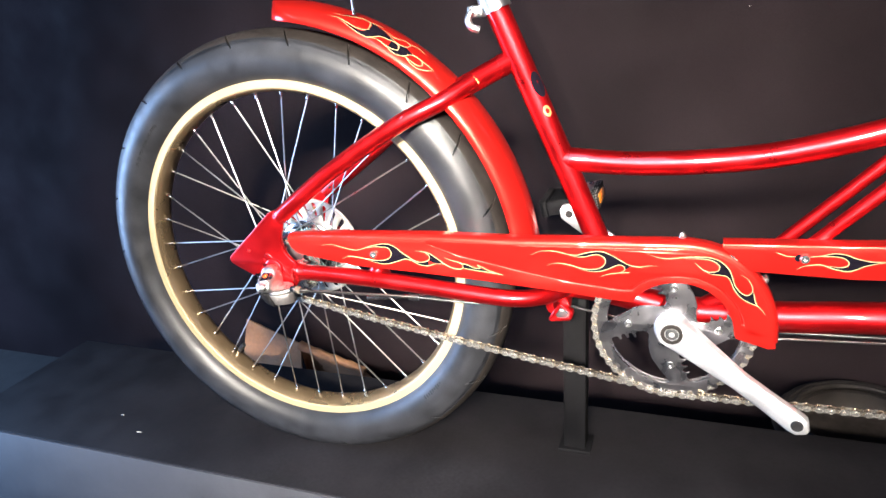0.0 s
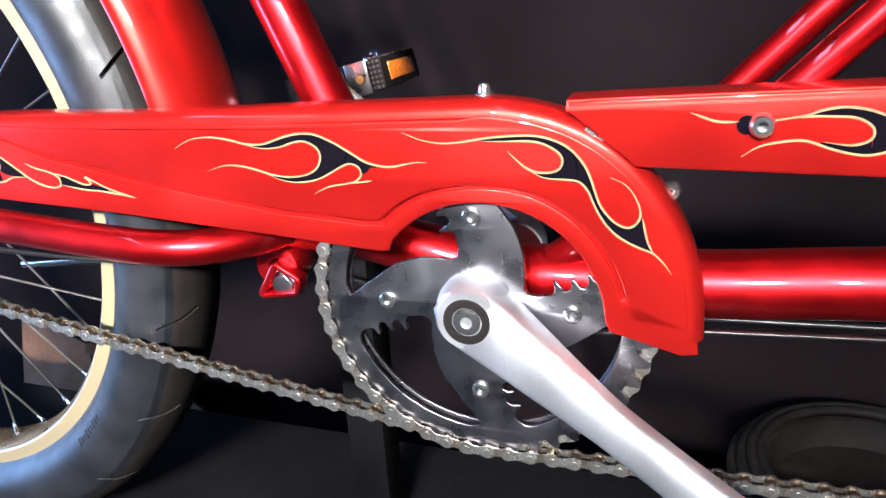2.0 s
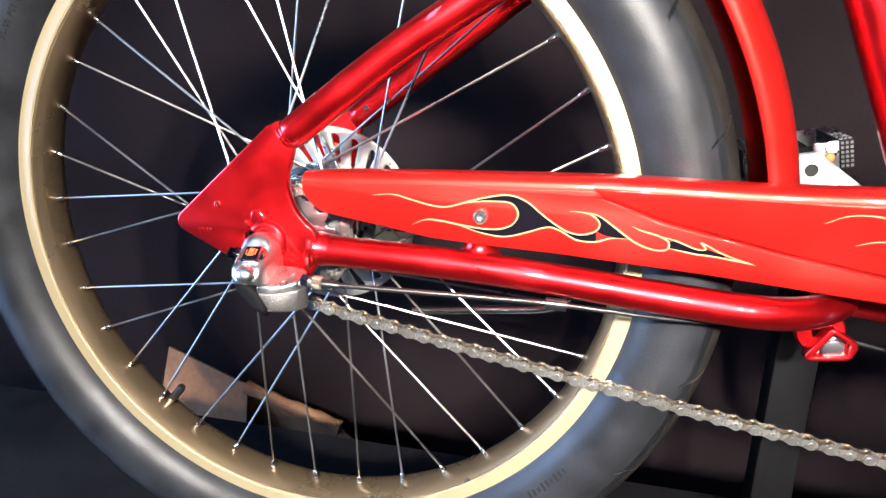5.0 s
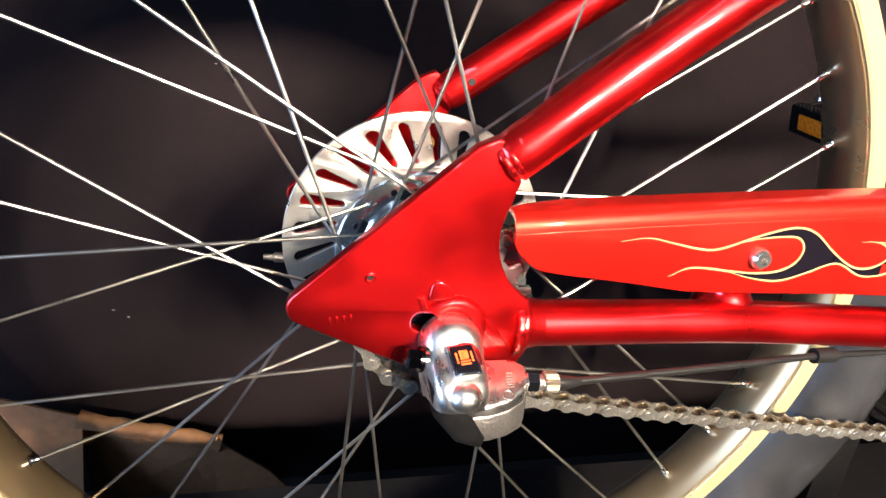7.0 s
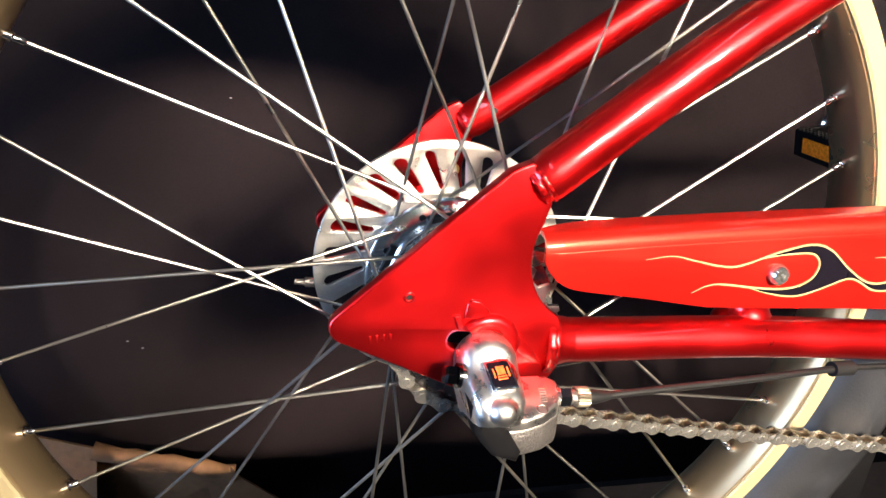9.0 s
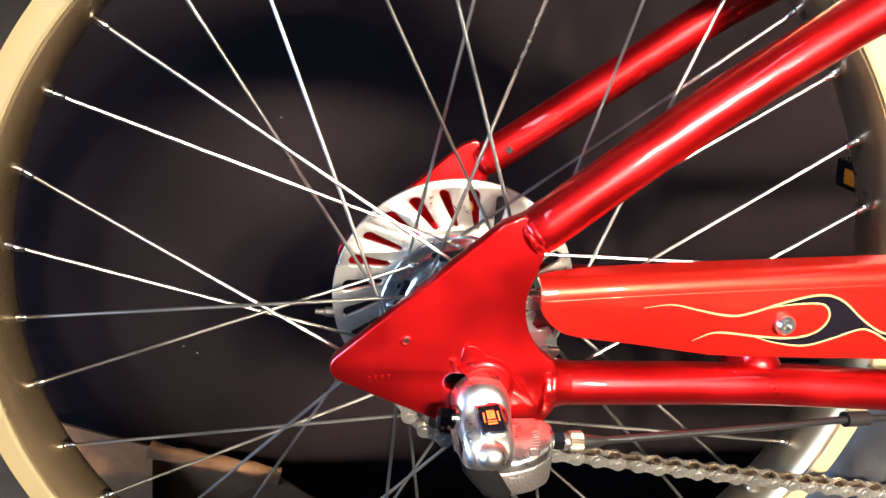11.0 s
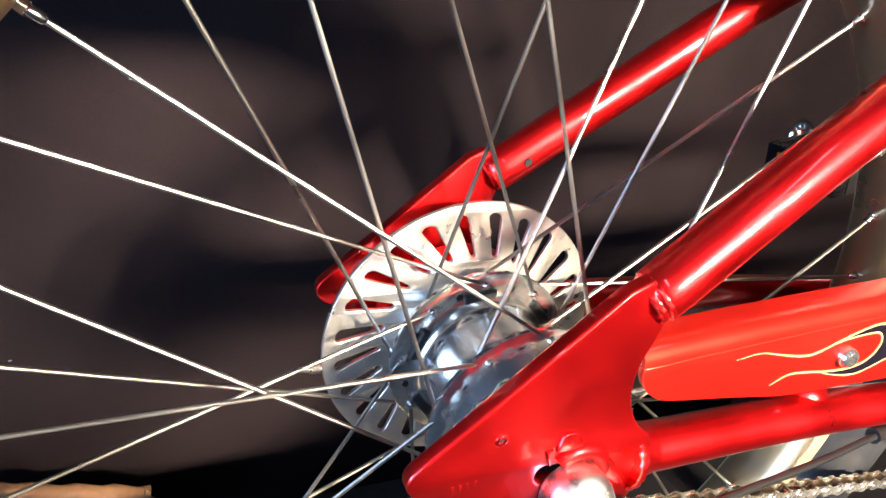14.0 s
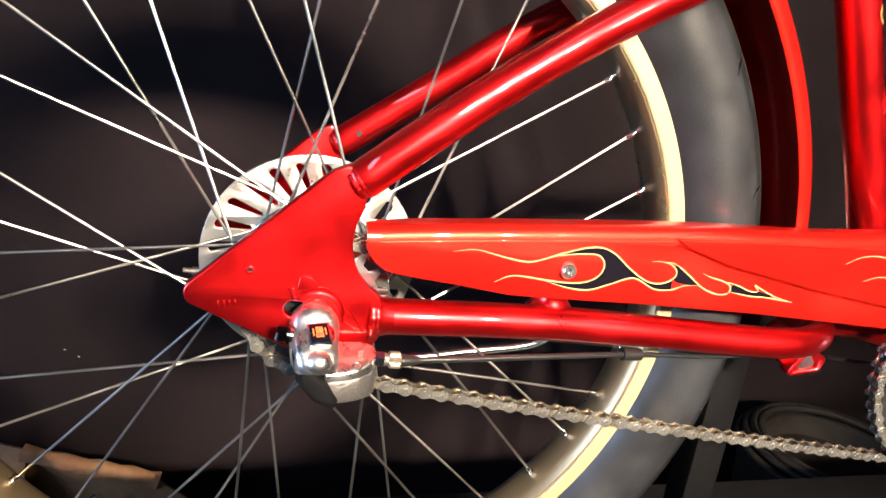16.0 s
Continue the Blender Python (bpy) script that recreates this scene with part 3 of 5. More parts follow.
part("brake_body", lathe(bmesh.new(), [(0, 0.044), (0.042, 0.044), (0.045, 0.047), (0.045, 0.058), (0.040, 0.062), (0, 0.062)], HUB, 48), RED, hub, "red painted brake body")
for a in (86, 196, 303):
    bolt("brake_screw", HUB + Vector((0.058 * math.cos(radians(a)), 0.0445, 0.058 * math.sin(radians(a)))), 0.004, hub, BADGE)
part("brake_nut", tube(bmesh.new(), [(-0.075, 0.042, 0.3120), (-0.081, 0.042, 0.3122), (-0.0812, 0.042, 0.3122), (-0.087, 0.042, 0.3126)], [0.0030, 0.0030, 0.0020, 0.0016], 10), CAST, hub)
part("brake_arm", tube(bmesh.new(), line3((0.070, 0.060, 0.2340), (0.10, 0.060, 0.2375), (0.13, 0.060, 0.2415), (0.19, 0.060, 0.2495), (0.21, 0.0600, 0.262)), 0.0042, 14), CHROME, bike, "chromed brake reaction arm")
# sprocket
teeth = []
for k in range(20):
    for d, r in ((-5.2, 0.0385), (-1.9, 0.0438), (1.9, 0.0438), (5.2, 0.0385)):
        a = radians(k * 360 / 20 + d)
        teeth.append((r * math.cos(a), HUB.z + r * math.sin(a)))
part("sprocket", sheet([teeth], -0.0512, 0.0024, 0.0003), RINGM, hub)
part("axle_nut", lathe(bmesh.new(), [(0, -0.098), (0.006, -0.098), (0.0075, -0.096), (0.0095, -0.086), (0.0098, -0.070), (0, -0.070)], HUB, 24), CHROME, hub)

# ---- gear actuator box on the axle end ----


def lump(bm, centre, radii, turn=0.0, seg=28):
    """An ellipsoid, turned about y."""
    m = Matrix.Translation(centre) @ Matrix.Rotation(radians(turn), 4, "Y") @ Matrix.Diagonal((*radii, 1))
    bmesh.ops.create_uvsphere(bm, u_segments=seg, v_segments=seg // 2, radius=1.0, matrix=m)
    return bm


def prism(plan, z0, top, bevel, res=2):
    """An upright block over an x-y outline, from z0 to the height top(x, y), with rounded edges."""
    bm = bmesh.new()
    lo = [bm.verts.new((x, y, z0)) for x, y in plan]
    hi = [bm.verts.new((x, y, top(x, y))) for x, y in plan]
    bm.faces.new(lo), bm.faces.new(list(reversed(hi)))
    for k in range(len(plan)):
        j = (k + 1) % len(plan)
        bm.faces.new((lo[k], lo[j], hi[j], hi[k]))
    bmesh.ops.bevel(bm, geom=list(bm.edges), offset=bevel, segments=res, profile=0.5, affect="EDGES")
    return bm


# its saddle: round at the back, then a sloping face with a window, then a round nose
stations = [(-0.0730, 0.0134, 0.3400, 0.3130, 1.0), (-0.0790, 0.0136, 0.3412, 0.3110, 1.0), (-0.0840, 0.0133, 0.3402, 0.3080, 0.9), (-0.0872, 0.0130, 0.3362, 0.3060, 0.75), (-0.0895, 0.0128, 0.3317, 0.3080, 0.5), (-0.0960, 0.0124, 0.3286, 0.3100, 0.42), (-0.1030, 0.0117, 0.3252, 0.3112, 0.5), (-0.1065, 0.0100, 0.3222, 0.3118, 0.7), (-0.1085, 0.0066, 0.3185, 0.3125, 0.9), (-0.1092, 0.0030, 0.3160, 0.3135, 1.0)]
bm = bmesh.new()
rows = []
for y, w, top, low, e in stations:
    cx = -0.0034 - 0.03 * (y + 0.073)
    h = min(w, (top - low) * 0.6)
    ring = []
    for k in range(17):
        c, q = math.cos(math.pi * k / 16), math.sin(math.pi * k / 16)
        ring.append((cx + w * math.copysign(abs(c) ** e, c), top - h + h * abs(q) ** e))
    ring += [(cx - w * 0.95, low), (cx + w * 0.95, low)]
    rows.append([bm.verts.new((x, y, z)) for x, z in ring])
for a, b in zip(rows, rows[1:]):
    for k in range(len(a)):
        j = (k + 1) % len(a)
        bm.faces.new((a[k], a[j], b[j], b[k]))
bm.faces.new(rows[0]), bm.faces.new(list(reversed(rows[-1])))
shifter = part("gear_actuator", bm, POLISHED, bike, "polished silver gear actuator box beside the axle", 60)
part("actuator_dome", lump(bmesh.new(), (-0.0018, -0.1060, 0.3185), (0.0072, 0.0066, 0.0066)), POLISHED, shifter, sharp=60)


def lobe_top(x, y):
    return 0.3172 + 0.36 * (y + 0.079)


lobe = [(0.008, -0.0775), (0.026, -0.0775), (0.0318, -0.0810), (0.0325, -0.0870), (0.029, -0.0935), (0.021, -0.0985), (0.012, -0.1010), (0.002, -0.1015)]
part("actuator_cover", prism(lobe, 0.3020, lobe_top, 0.0016, 3), POLISHED, shifter, sharp=50)
part("actuator_base", prism([(x + 0.0004, y - 0.0004) for x, y in lobe], 0.2905, lambda x, y: 0.3050 + 0.20 * (y + 0.10), 0.0014, 2), CAST, shifter, "rough cast lower housing", sharp=50)
bm = sheet([mm([(-15.5, 320), (-12, 320.5), (-4, 312), (4, 305), (11, 293), (9, 287.5), (-3, 292), (-13, 305)])], -0.1040, 0.022, 0.004, res=2)
# blacker than its plastic, its shade being put into the colour
part("actuator_clip", bm, POST_SHADE, shifter, "black plastic clip")
wp = Matrix.Translation((-0.0016, -0.0967, 0.3306)) @ pose(0, 0, 0, -64.5) @ pose(0, 0, 0, 0, -7, 0)
for nm, sx, sz, y0, mat, lab in (("indicator_frame", 0.0060, 0.0074, 0.0002, CHROME, ""), ("indicator_window", 0.0050, 0.0064, -0.0006, FLAME_BLACK, "dark indicator window with orange marks")):
    ob = part(nm, block(bmesh.new(), (-sx, y0 - 0.001, -sz), (sx, y0 + 0.002, sz), 0.0006), mat, shifter, lab)
    ob.matrix_world = wp
for k, (x0, x1, z0, z1) in enumerate(((-1.9, 1.9, -0.6, 3.6), (-2.2, 2.2, -1.9, -1.2), (-2.2, 2.2, -3.2, -2.5), (-3.7, -2.9, -2.0, 2.8), (2.9, 3.7, -2.0, 2.8))):
    ob = part("indicator_mark", block(bmesh.new(), (x0 / 1000, -0.0020, z0 / 1000), (x1 / 1000, -0.0015, z1 / 1000)), WINDOWM, shifter)
    ob.matrix_world = wp
for k in range(6):
    x, y = 0.0235 - 0.0002 * k, -0.0848 - 0.0014 * k
    part("cover_mark", block(bmesh.new(), (x - 0.0014, y - 0.0005, lobe_top(x, y) - 0.0005), (x + 0.0014, y, lobe_top(x, y) + 0.0002)), CAST, shifter)
ob = part("cover_emblem", lathe(bmesh.new(), [(0.0021, -0.0003), (0.0024, -0.0005), (0.0028, -0.0003), (0.0028, 0.0004), (0.0021, 0.0004)], (0, 0, 0), 24, True), CAST, shifter)
ob.matrix_world = Matrix.Translation((0.0205, -0.0960, lobe_top(0.0205, -0.0960))) @ pose(0, 0, 0, -70)
part("actuator_nut", tube(bmesh.new(), [(-0.0245, -0.0875, 0.3266), (-0.0235, -0.0875, 0.3264), (-0.0188, -0.0875, 0.3258)], [0.0036, 0.0045, 0.0045], 6), NUTM, shifter, "chromed hex nut, darkened for the dark it reflects", 20)
part("nut_washer", tube(bmesh.new(), [(-0.0188, -0.0875, 0.3258), (-0.0170, -0.0875, 0.3256)], 0.0056, 20), NUTM, shifter)
part("nut_sleeve", tube(bmesh.new(), [(-0.0170, -0.0875, 0.3256), (-0.0105, -0.0875, 0.3248)], 0.0040, 14), CHROME, shifter)
part("adjuster_nut", tube(bmesh.new(), [(0.0310, -0.088, 0.3118), (0.0362, -0.088, 0.3114)], 0.0046, 6), CHROME, shifter, "small hex lock nut", 20)
part("adjuster_collar", tube(bmesh.new(), [(0.0362, -0.088, 0.3114), (0.0392, -0.088, 0.3112)], 0.0036, 16), CAST, shifter)
bm = bmesh.new()
knurl = []
for k in range(40):
    rr = 0.0049 if k % 2 else 0.0044
    knurl.append((rr * math.cos(2 * math.pi * k / 40), rr * math.sin(2 * math.pi * k / 40)))
ends = [[bm.verts.new((x, -0.088 + u * f, 0.3112 - 0.06 * (x - 0.0392) + v * f)) for u, v in knurl] for x, f in ((0.0392, 0.88), (0.0399, 1.0), (0.0455, 1.0), (0.0462, 0.86))]
for a, b in zip(ends, ends[1:]):
    for k in range(40):
        bm.faces.new((a[k], a[(k + 1) % 40], b[(k + 1) % 40], b[k]))
bm.faces.new(ends[0]), bm.faces.new(list(reversed(ends[-1])))
part("cable_adjuster", bm, ADJUST, shifter, "knurled metal cable adjuster", 20)
part("cable_boot", tube(bmesh.new(), [(0.0460, -0.088, 0.3108), (0.0500, -0.088, 0.3106), (0.0550, -0.0875, 0.3105), (0.0575, -0.0872, 0.3104)], [0.0038, 0.0034, 0.0026, 0.0021], 14), CABLE, shifter, "black cable boot")
cable_line = line3((0.049, -0.088, 0.3106), (0.094, -0.083, 0.3095), (0.15, -0.077, 0.3085), (0.205, -0.068, 0.3055), (0.29, -0.056, 0.2985), (0.350, -0.036, 0.2960), (0.400, 0.002, 0.2930), (0.450, 0.006, 0.2890), (0.56, -0.018, 0.262), (0.66, -0.024, 0.2705), (0.80, -0.022, 0.2765), (1.0, -0.022, 0.285))
shift_cable = part("gear_cable", tube(bmesh.new(), cable_line, [0.0019 - 0.0006 * min(1.0, max(0.0, (q.x - 0.2) / 0.1)) for q in cable_line], 10), CABLE, bike, "black gear cable housing")
part("cable_clip", tube(bmesh.new(), [(0.198, -0.0685, 0.3058), (0.212, -0.067, 0.3050)], 0.0042, 12), CABLE, shift_cable)
brake_line = line3((0.21, 0.058, 0.262), (0.27, 0.05, 0.268), (0.376, 0.02, 0.272), (0.5, 0.012, 0.258), (0.7, 0.012, 0.262), (1.0, 0.012, 0.275))
part("brake_cable", tube(bmesh.new(), brake_line, 0.0016, 10), CABLE, bike, "black brake cable housing")

# ---- fender ----
bm = bmesh.new()
NS, NC = 70, 14
rows = []
for inner in (0, 1):
    for i in range(NS + 1):
        a = radians(5 + 82.5 * i / NS)
        ring = []
        for k in range(NC + 1):
            p = -1 + 2 * k / NC
            taper = 1.0 if i < NS - 6 else math.sqrt(max(0.05, 1 - ((i - NS + 6) / 6.3) ** 2)) 
            y = 0.039 * math.sin(p * math.pi / 2) * taper
            r = 0.3395 + 0.0235 * math.cos(p * math.pi / 2) - 0.0018 * inner
            ring.append(bm.verts.new(HUB + Vector((r * math.cos(a), y * (1 - 0.03 * inner), r * math.sin(a)))))
        rows.append(ring)
for base in (0, NS + 1):
    for i in range(NS):
        for k in range(NC):
            bm.faces.new((rows[base + i][k], rows[base + i][k + 1], rows[base + i + 1][k + 1], rows[base + i + 1][k]))
for i in range(NS):
    for k in (0, NC):
        bm.faces.new((rows[i][k], rows[i + 1][k], rows[NS + 2 + i][k], rows[NS + 1 + i][k]))
for i in (0, NS):
    for k in range(NC):
        bm.faces.new((rows[i][k], rows[i][k + 1], rows[NS + 1 + i][k + 1], rows[NS + 1 + i][k]))
fender = part("rear_fender", bm, GUARD_RED, bike, "red rear fender with a flame decal", 60)
part("fender_wire", tube(bmesh.new(), [(0.1385, -0.020, 0.662), (0.139, -0.024, 0.700), (0.13, -0.03, 0.76)], 0.0022, 10), CHROME, fender)


def on_fender(deg, p, lift=0.0):
    r = 0.3395 + 0.0235 * math.cos(p * math.pi / 2) + lift
    return HUB + Vector((r * math.cos(radians(deg)), (0.039 + lift) * math.sin(p * math.pi / 2), r * math.sin(radians(deg))))


def fender_line(points, width):
    """A painted line on the fender, through (degrees, across) points."""
    bm = bmesh.new()
    pts = spline([Vector((d, p, 0)) for d, p in points], 5)
    n = len(pts)
    rows = []
    for i, q in enumerate(pts):
        t = pts[min(i + 1, n - 1)] - pts[max(i - 1, 0)]
        t = Vector((t.x * 0.0062, t.y * 0.05)).normalized()
        w = width / 2 * min(1.0, 0.15 + 5.0 * i / n, 0.15 + 5.0 * (n - 1 - i) / n)
        s = Vector((-t.y / 0.0062, t.x / 0.05)) * w
        rows.append([bm.verts.new(on_fender(q.x + s.x * e, q.y + s.y * e, 0.0004)) for e in (-1, 1)])
    for a, b in zip(rows, rows[1:]):
        bm.faces.new((a[0], a[1], b[1], b[0]))
    return bm


def fender_fill(points):
    """A painted field on the fender inside a closed line of (degrees, across) points."""
    bm = bmesh.new()
    f = bm.faces.new([bm.verts.new((q.x * 0.0062, q.y * 0.05, 0)) for q in spline([Vector((d, p, 0)) for d, p in points + points[:1]], 3)[:-1]])
    bmesh.ops.triangulate(bm, faces=[f])
    bmesh.ops.subdivide_edges(bm, edges=bm.edges, cuts=3, use_grid_fill=True)
    for v in bm.verts:
        v.co = on_fender(v.co.x / 0.0062, v.co.y / 0.05, 0.0003)
    return bm


for pts in (
    [(72, -0.40), (69.5, -0.37), (66.8, -0.24), (64.8, -0.22), (64, -0.31), (63.7, -0.50), (64.8, -0.59), (66.5, -0.60), (68.7, -0.55), (70.5, -0.51), (72.5, -0.56)],
    [(70.3, -0.54), (68.5, -0.61), (66.5, -0.69), (64.3, -0.74), (62.5, -0.71), (60.8, -0.52), (59, -0.47), (57.5, -0.44), (56.5, -0.48), (56.2, -0.60), (57.3, -0.66), (59.3, -0.67), (61, -0.64)],
    [(67, -0.19), (64.3, -0.22), (61.5, -0.18)],
    [(61.5, -0.27), (60, -0.28), (58.5, -0.31), (57.2, -0.24), (56.2, -0.18), (55.2, -0.22), (55.2, -0.34), (56.5, -0.42), (58, -0.40), (59.7, -0.33)],
    [(62.5, -0.70), (60.5, -0.64), (58.5, -0.69), (56.2, -0.74), (54.5, -0.64), (53.5, -0.48), (52, -0.43), (51, -0.44), (50.5, -0.55), (51.5, -0.63), (52.8, -0.63), (54.2, -0.62)],
    [(54.5, -0.64), (53.7, -0.64), (52.5, -0.70), (50.7, -0.69), (49.2, -0.57), (48.2, -0.42)],
    [(53.8, -0.43), (51.5, -0.43), (49.7, -0.42), (48, -0.42)],
    [(55.5, -0.20), (53.7, -0.12), (51.7, -0.15)],
):
    part("fender_pinstripe", fender_line(pts, 0.0013), STRIPE, fender)
part("fender_flame", fender_fill([(68.5, -0.59), (66.2, -0.63), (64.5, -0.62), (63.5, -0.46), (64, -0.26), (66, -0.19), (63.5, -0.22), (61, -0.28), (59.2, -0.36), (57.2, -0.42), (55.2, -0.38), (53.7, -0.43), (51, -0.43), (53.2, -0.48), (54.6, -0.64), (56.2, -0.74), (58.2, -0.69), (56.6, -0.65), (56.1, -0.54), (57.2, -0.44), (59, -0.46), (60.7, -0.52), (62.3, -0.69), (64.3, -0.73), (66.5, -0.68)]), FLAME_BLACK, fender, "black flame decal")
part("fender_flame", fender_fill([(71, -0.42), (69.2, -0.36), (66.8, -0.22), (68.5, -0.26)]), FLAME_BLACK, fender, "black flame decal")

# ---- chain guards ----
G0, GS = -0.0690, 0.0295


def guard_y(x, z=0.0):
    return G0 + GS * x


AX, AZ = 0.5365, 0.2810
top_edge = [(0.0237, 0.3826), (0.06, 0.3846), (0.12, 0.3873), (0.21, 0.3905), (0.33, 0.3946), (0.45, 0.3980), (0.528, 0.4000)]
TURN = 0.0085  # radius of the turned-in top edge
outer_arc = arc(BB.x, BB.z, 0.1162 - TURN + 0.0008, 86, 0, 22)
guard_outline = [(q.x, q.y - TURN + 0.0008) for q in spline([Vector((x, z, 0)) for x, z in top_edge], 3)] + outer_arc
guard_outline += [(0.6460, 0.2745), (0.6465, 0.2690), (0.6385, 0.2675), (0.6030, 0.2780)] + arc(AX, AZ, 0.0640, 2, 140, 24)
guard_outline += [(0.4855, 0.3165), (0.4790, 0.3158)] + [(0.42, 0.3217), (0.30, 0.3325), (0.21, 0.3385), (0.135, 0.3420), (0.115, 0.3434)] + [(q.x, q.y) for q in spline([Vector((x, z, 0)) for x, z in [(0.0801, 0.3494), (0.0450, 0.3549), (0.0344, 0.3585), (0.0272, 0.3650), (0.0240, 0.3705)]], 4)]
groove = [(0.2245, 0.3797), (0.2665, 0.3658), (0.344, 0.3498), (0.4195, 0.3358), (0.4735, 0.3311), (0.4816, 0.3316)] + arc(AX, AZ, 0.0734, 136, 12, 24)
groove += arc(AX, AZ, 0.0800, 12, 134, 20) + [(0.4770, 0.3380), (0.42, 0.3425), (0.345, 0.3565), (0.268, 0.3725), (0.2300, 0.3825)]
bm = sheet([guard_outline, groove], G0 + 0.0012, 0.0035, 0.0009, GS)
guard = part("chain_guard", bm, GUARD_RED, bike, "bright red chain guard with flame decals")
channel = [(0.2200, 0.3775), (0.2650, 0.3630), (0.343, 0.3470), (0.4190, 0.3330), (0.4735, 0.3284), (0.4840, 0.3290)] + arc(AX, AZ, 0.0705, 136, 9, 24)
channel += arc(AX, AZ, 0.0830, 9, 134, 20) + [(0.4750, 0.3415), (0.42, 0.3455), (0.345, 0.3595), (0.268, 0.3755), (0.2260, 0.3860)]
part("guard_channel", sheet([channel], G0 + 0.0034, 0.0010, 0.0001, GS), GUARD_RED, guard)
raised = [(q.x, q.y) for q in spline([Vector((x, z, 0)) for x, z in [(0.222, 0.3850), (0.33, 0.3876), (0.45, 0.3901), (0.528, 0.3917)]], 3)]
raised += arc(BB.x, BB.z, 0.1092, 86, 0, 22) + [(0.6430, 0.2835), (0.6095, 0.2935)] + arc(AX, AZ, 0.0757, 8, 136, 24)
raised += [(0.4800, 0.3338), (0.4735, 0.3333), (0.42, 0.3380), (0.345, 0.3520), (0.268, 0.3680), (0.232, 0.3790)]
bm = sheet([raised], G0 - 0.0004, 0.0050, 0.0016, GS, 3)
part("guard_panel", bm, GUARD_RED, guard)


def flange(edge, depth, thick=0.0024):
    """The guard's turned-in edge along an x-z line, narrowing to its rear end."""
    bm = bmesh.new()
    n = len(edge)
    rows = []
    for i, (x, z) in enumerate(edge):
        (xa, za), (xb, zb) = edge[max(i - 1, 0)], edge[min(i + 1, n - 1)]
        t = Vector((xb - xa, zb - za)).normalized()
        nx, nz = -t.y, t.x
        g = guard_y(x) + 0.0014 - 0.0017 * max(0.0, min(1.0, (x - 0.205) / 0.05))
        rr = TURN
        y1 = depth * min(1.0, 0.62 + 0.38 * math.sqrt(max(0.0, (x - edge[0][0]) / 0.03)))
        ring = [(y1, -thick), (y1, 0.0)] + [(rr - rr * math.sin(radians(b)), -rr + rr * math.cos(radians(b))) for b in (0, 15, 30, 45, 60, 75, 90)] + [(thick, -rr), (thick * 1.4, -rr * 0.5), (rr * 0.5, -thick * 1.2), (rr, -thick)]
        rows.append([bm.verts.new((x + nx * o, g + y, z + nz * o)) for y, o in ring])
    m = len(rows[0])
    for a, b in zip(rows, rows[1:]):
        for k in range(m):
            bm.faces.new((a[k], a[(k + 1) % m], b[(k + 1) % m], b[k]))
    bm.faces.new(rows[0]), bm.faces.new(list(reversed(rows[-1])))
    return bm


edge_line = [(q.x, q.y + 0.0006) for q in spline([Vector((x, z, 0)) for x, z in top_edge], 4)] + arc(BB.x, BB.z, 0.1168, 84, 1, 26) + [(0.6488, 0.276)]
part("guard_flange", flange(edge_line, 0.0175), GUARD_RED, guard, sharp=60)
g2_outline = [(0.5840, 0.3920), (0.6170, 0.3650), (0.718, 0.3628), (0.95, 0.374), (0.95, 0.412), (0.72, 0.4000), (0.60, 0.3958), (0.586, 0.3950)]
guard2 = part("chain_guard", sheet([g2_outline], -0.0535, 0.0035, 0.0012), GUARD_RED, bike, "bright red front chain guard with flame decals")


def g2_y(x, z=0.0):
    return -0.0535


bm = bmesh.new()
rows = []
for x, z in ((0.585, 0.3957), (0.60, 0.3964), (0.72, 0.4006), (0.95, 0.4127)):
    rows.append([bm.verts.new((x, y, z + o)) for y, o in ((-0.032, -0.002), (-0.032, 0.0006), (-0.0500, 0.0006), (-0.0524, 0.0), (-0.0534, -0.002), (-0.0537, -0.005), (-0.0507, -0.005), (-0.0507, -0.002))])
for a, b in zip(rows, rows[1:]):
    for k in range(8):
        bm.faces.new((a[k], a[(k + 1) % 8], b[(k + 1) % 8], b[k]))
bm.faces.new(rows[0]), bm.faces.new(list(reversed(rows[-1])))
part("guard_flange", bm, GUARD_RED, guard2)
bolt("guard_screw", (0.151, guard_y(0.151) + 0.0010, 0.3613), 0.0053, guard, HUBM, height=0.0045, hexr=0.4)
bolt("guard_bolt", (0.5371, -0.0345, 0.3990), 0.0036, guard, HUBM, "z", height=0.0068, hexr=0.35)
bolt("bolt_flange", (0.5371, -0.0345, 0.3990), 0.0056, guard, HUBM, "z", height=0.0026, hexr=0.3)
bolt("guard_screw", (0.6655, -0.0535, 0.3832), 0.0055, guard2, HUBM, height=0.006, hexr=0.4)
# no hole is cut here; a black disc paints its shade
part("screw_hole", lathe(bmesh.new(), [(0, 0), (0.0042, 0), (0.0042, 0.0003), (0, 0.0003)], (0.6598, -0.0537, 0.3829), 20), FLAME_BLACK, guard2)
bolt("guard_bolt", (0.6295, -0.030, 0.3490), 0.0043, guard, HUBM, height=0.006, hexr=0.35)


def even(points, n):
    """n points at equal steps along a smooth line."""
    ln = [Vector((q.x, q.y)) for q in spline([Vector((x / 1000, z / 1000, 0)) for x, z in points], 6)]
    acc = [0.0]
    for a, b in zip(ln, ln[1:]):
        acc.append(acc[-1] + (b - a).length)
    out, k = [], 0
    for i in range(n):
        t = acc[-1] * i / (n - 1)
        while k < len(ln) - 2 and acc[k + 1] < t:
            k += 1
        out.append(ln[k].lerp(ln[k + 1], (t - acc[k]) / max(1e-9, acc[k + 1] - acc[k])))
    return out


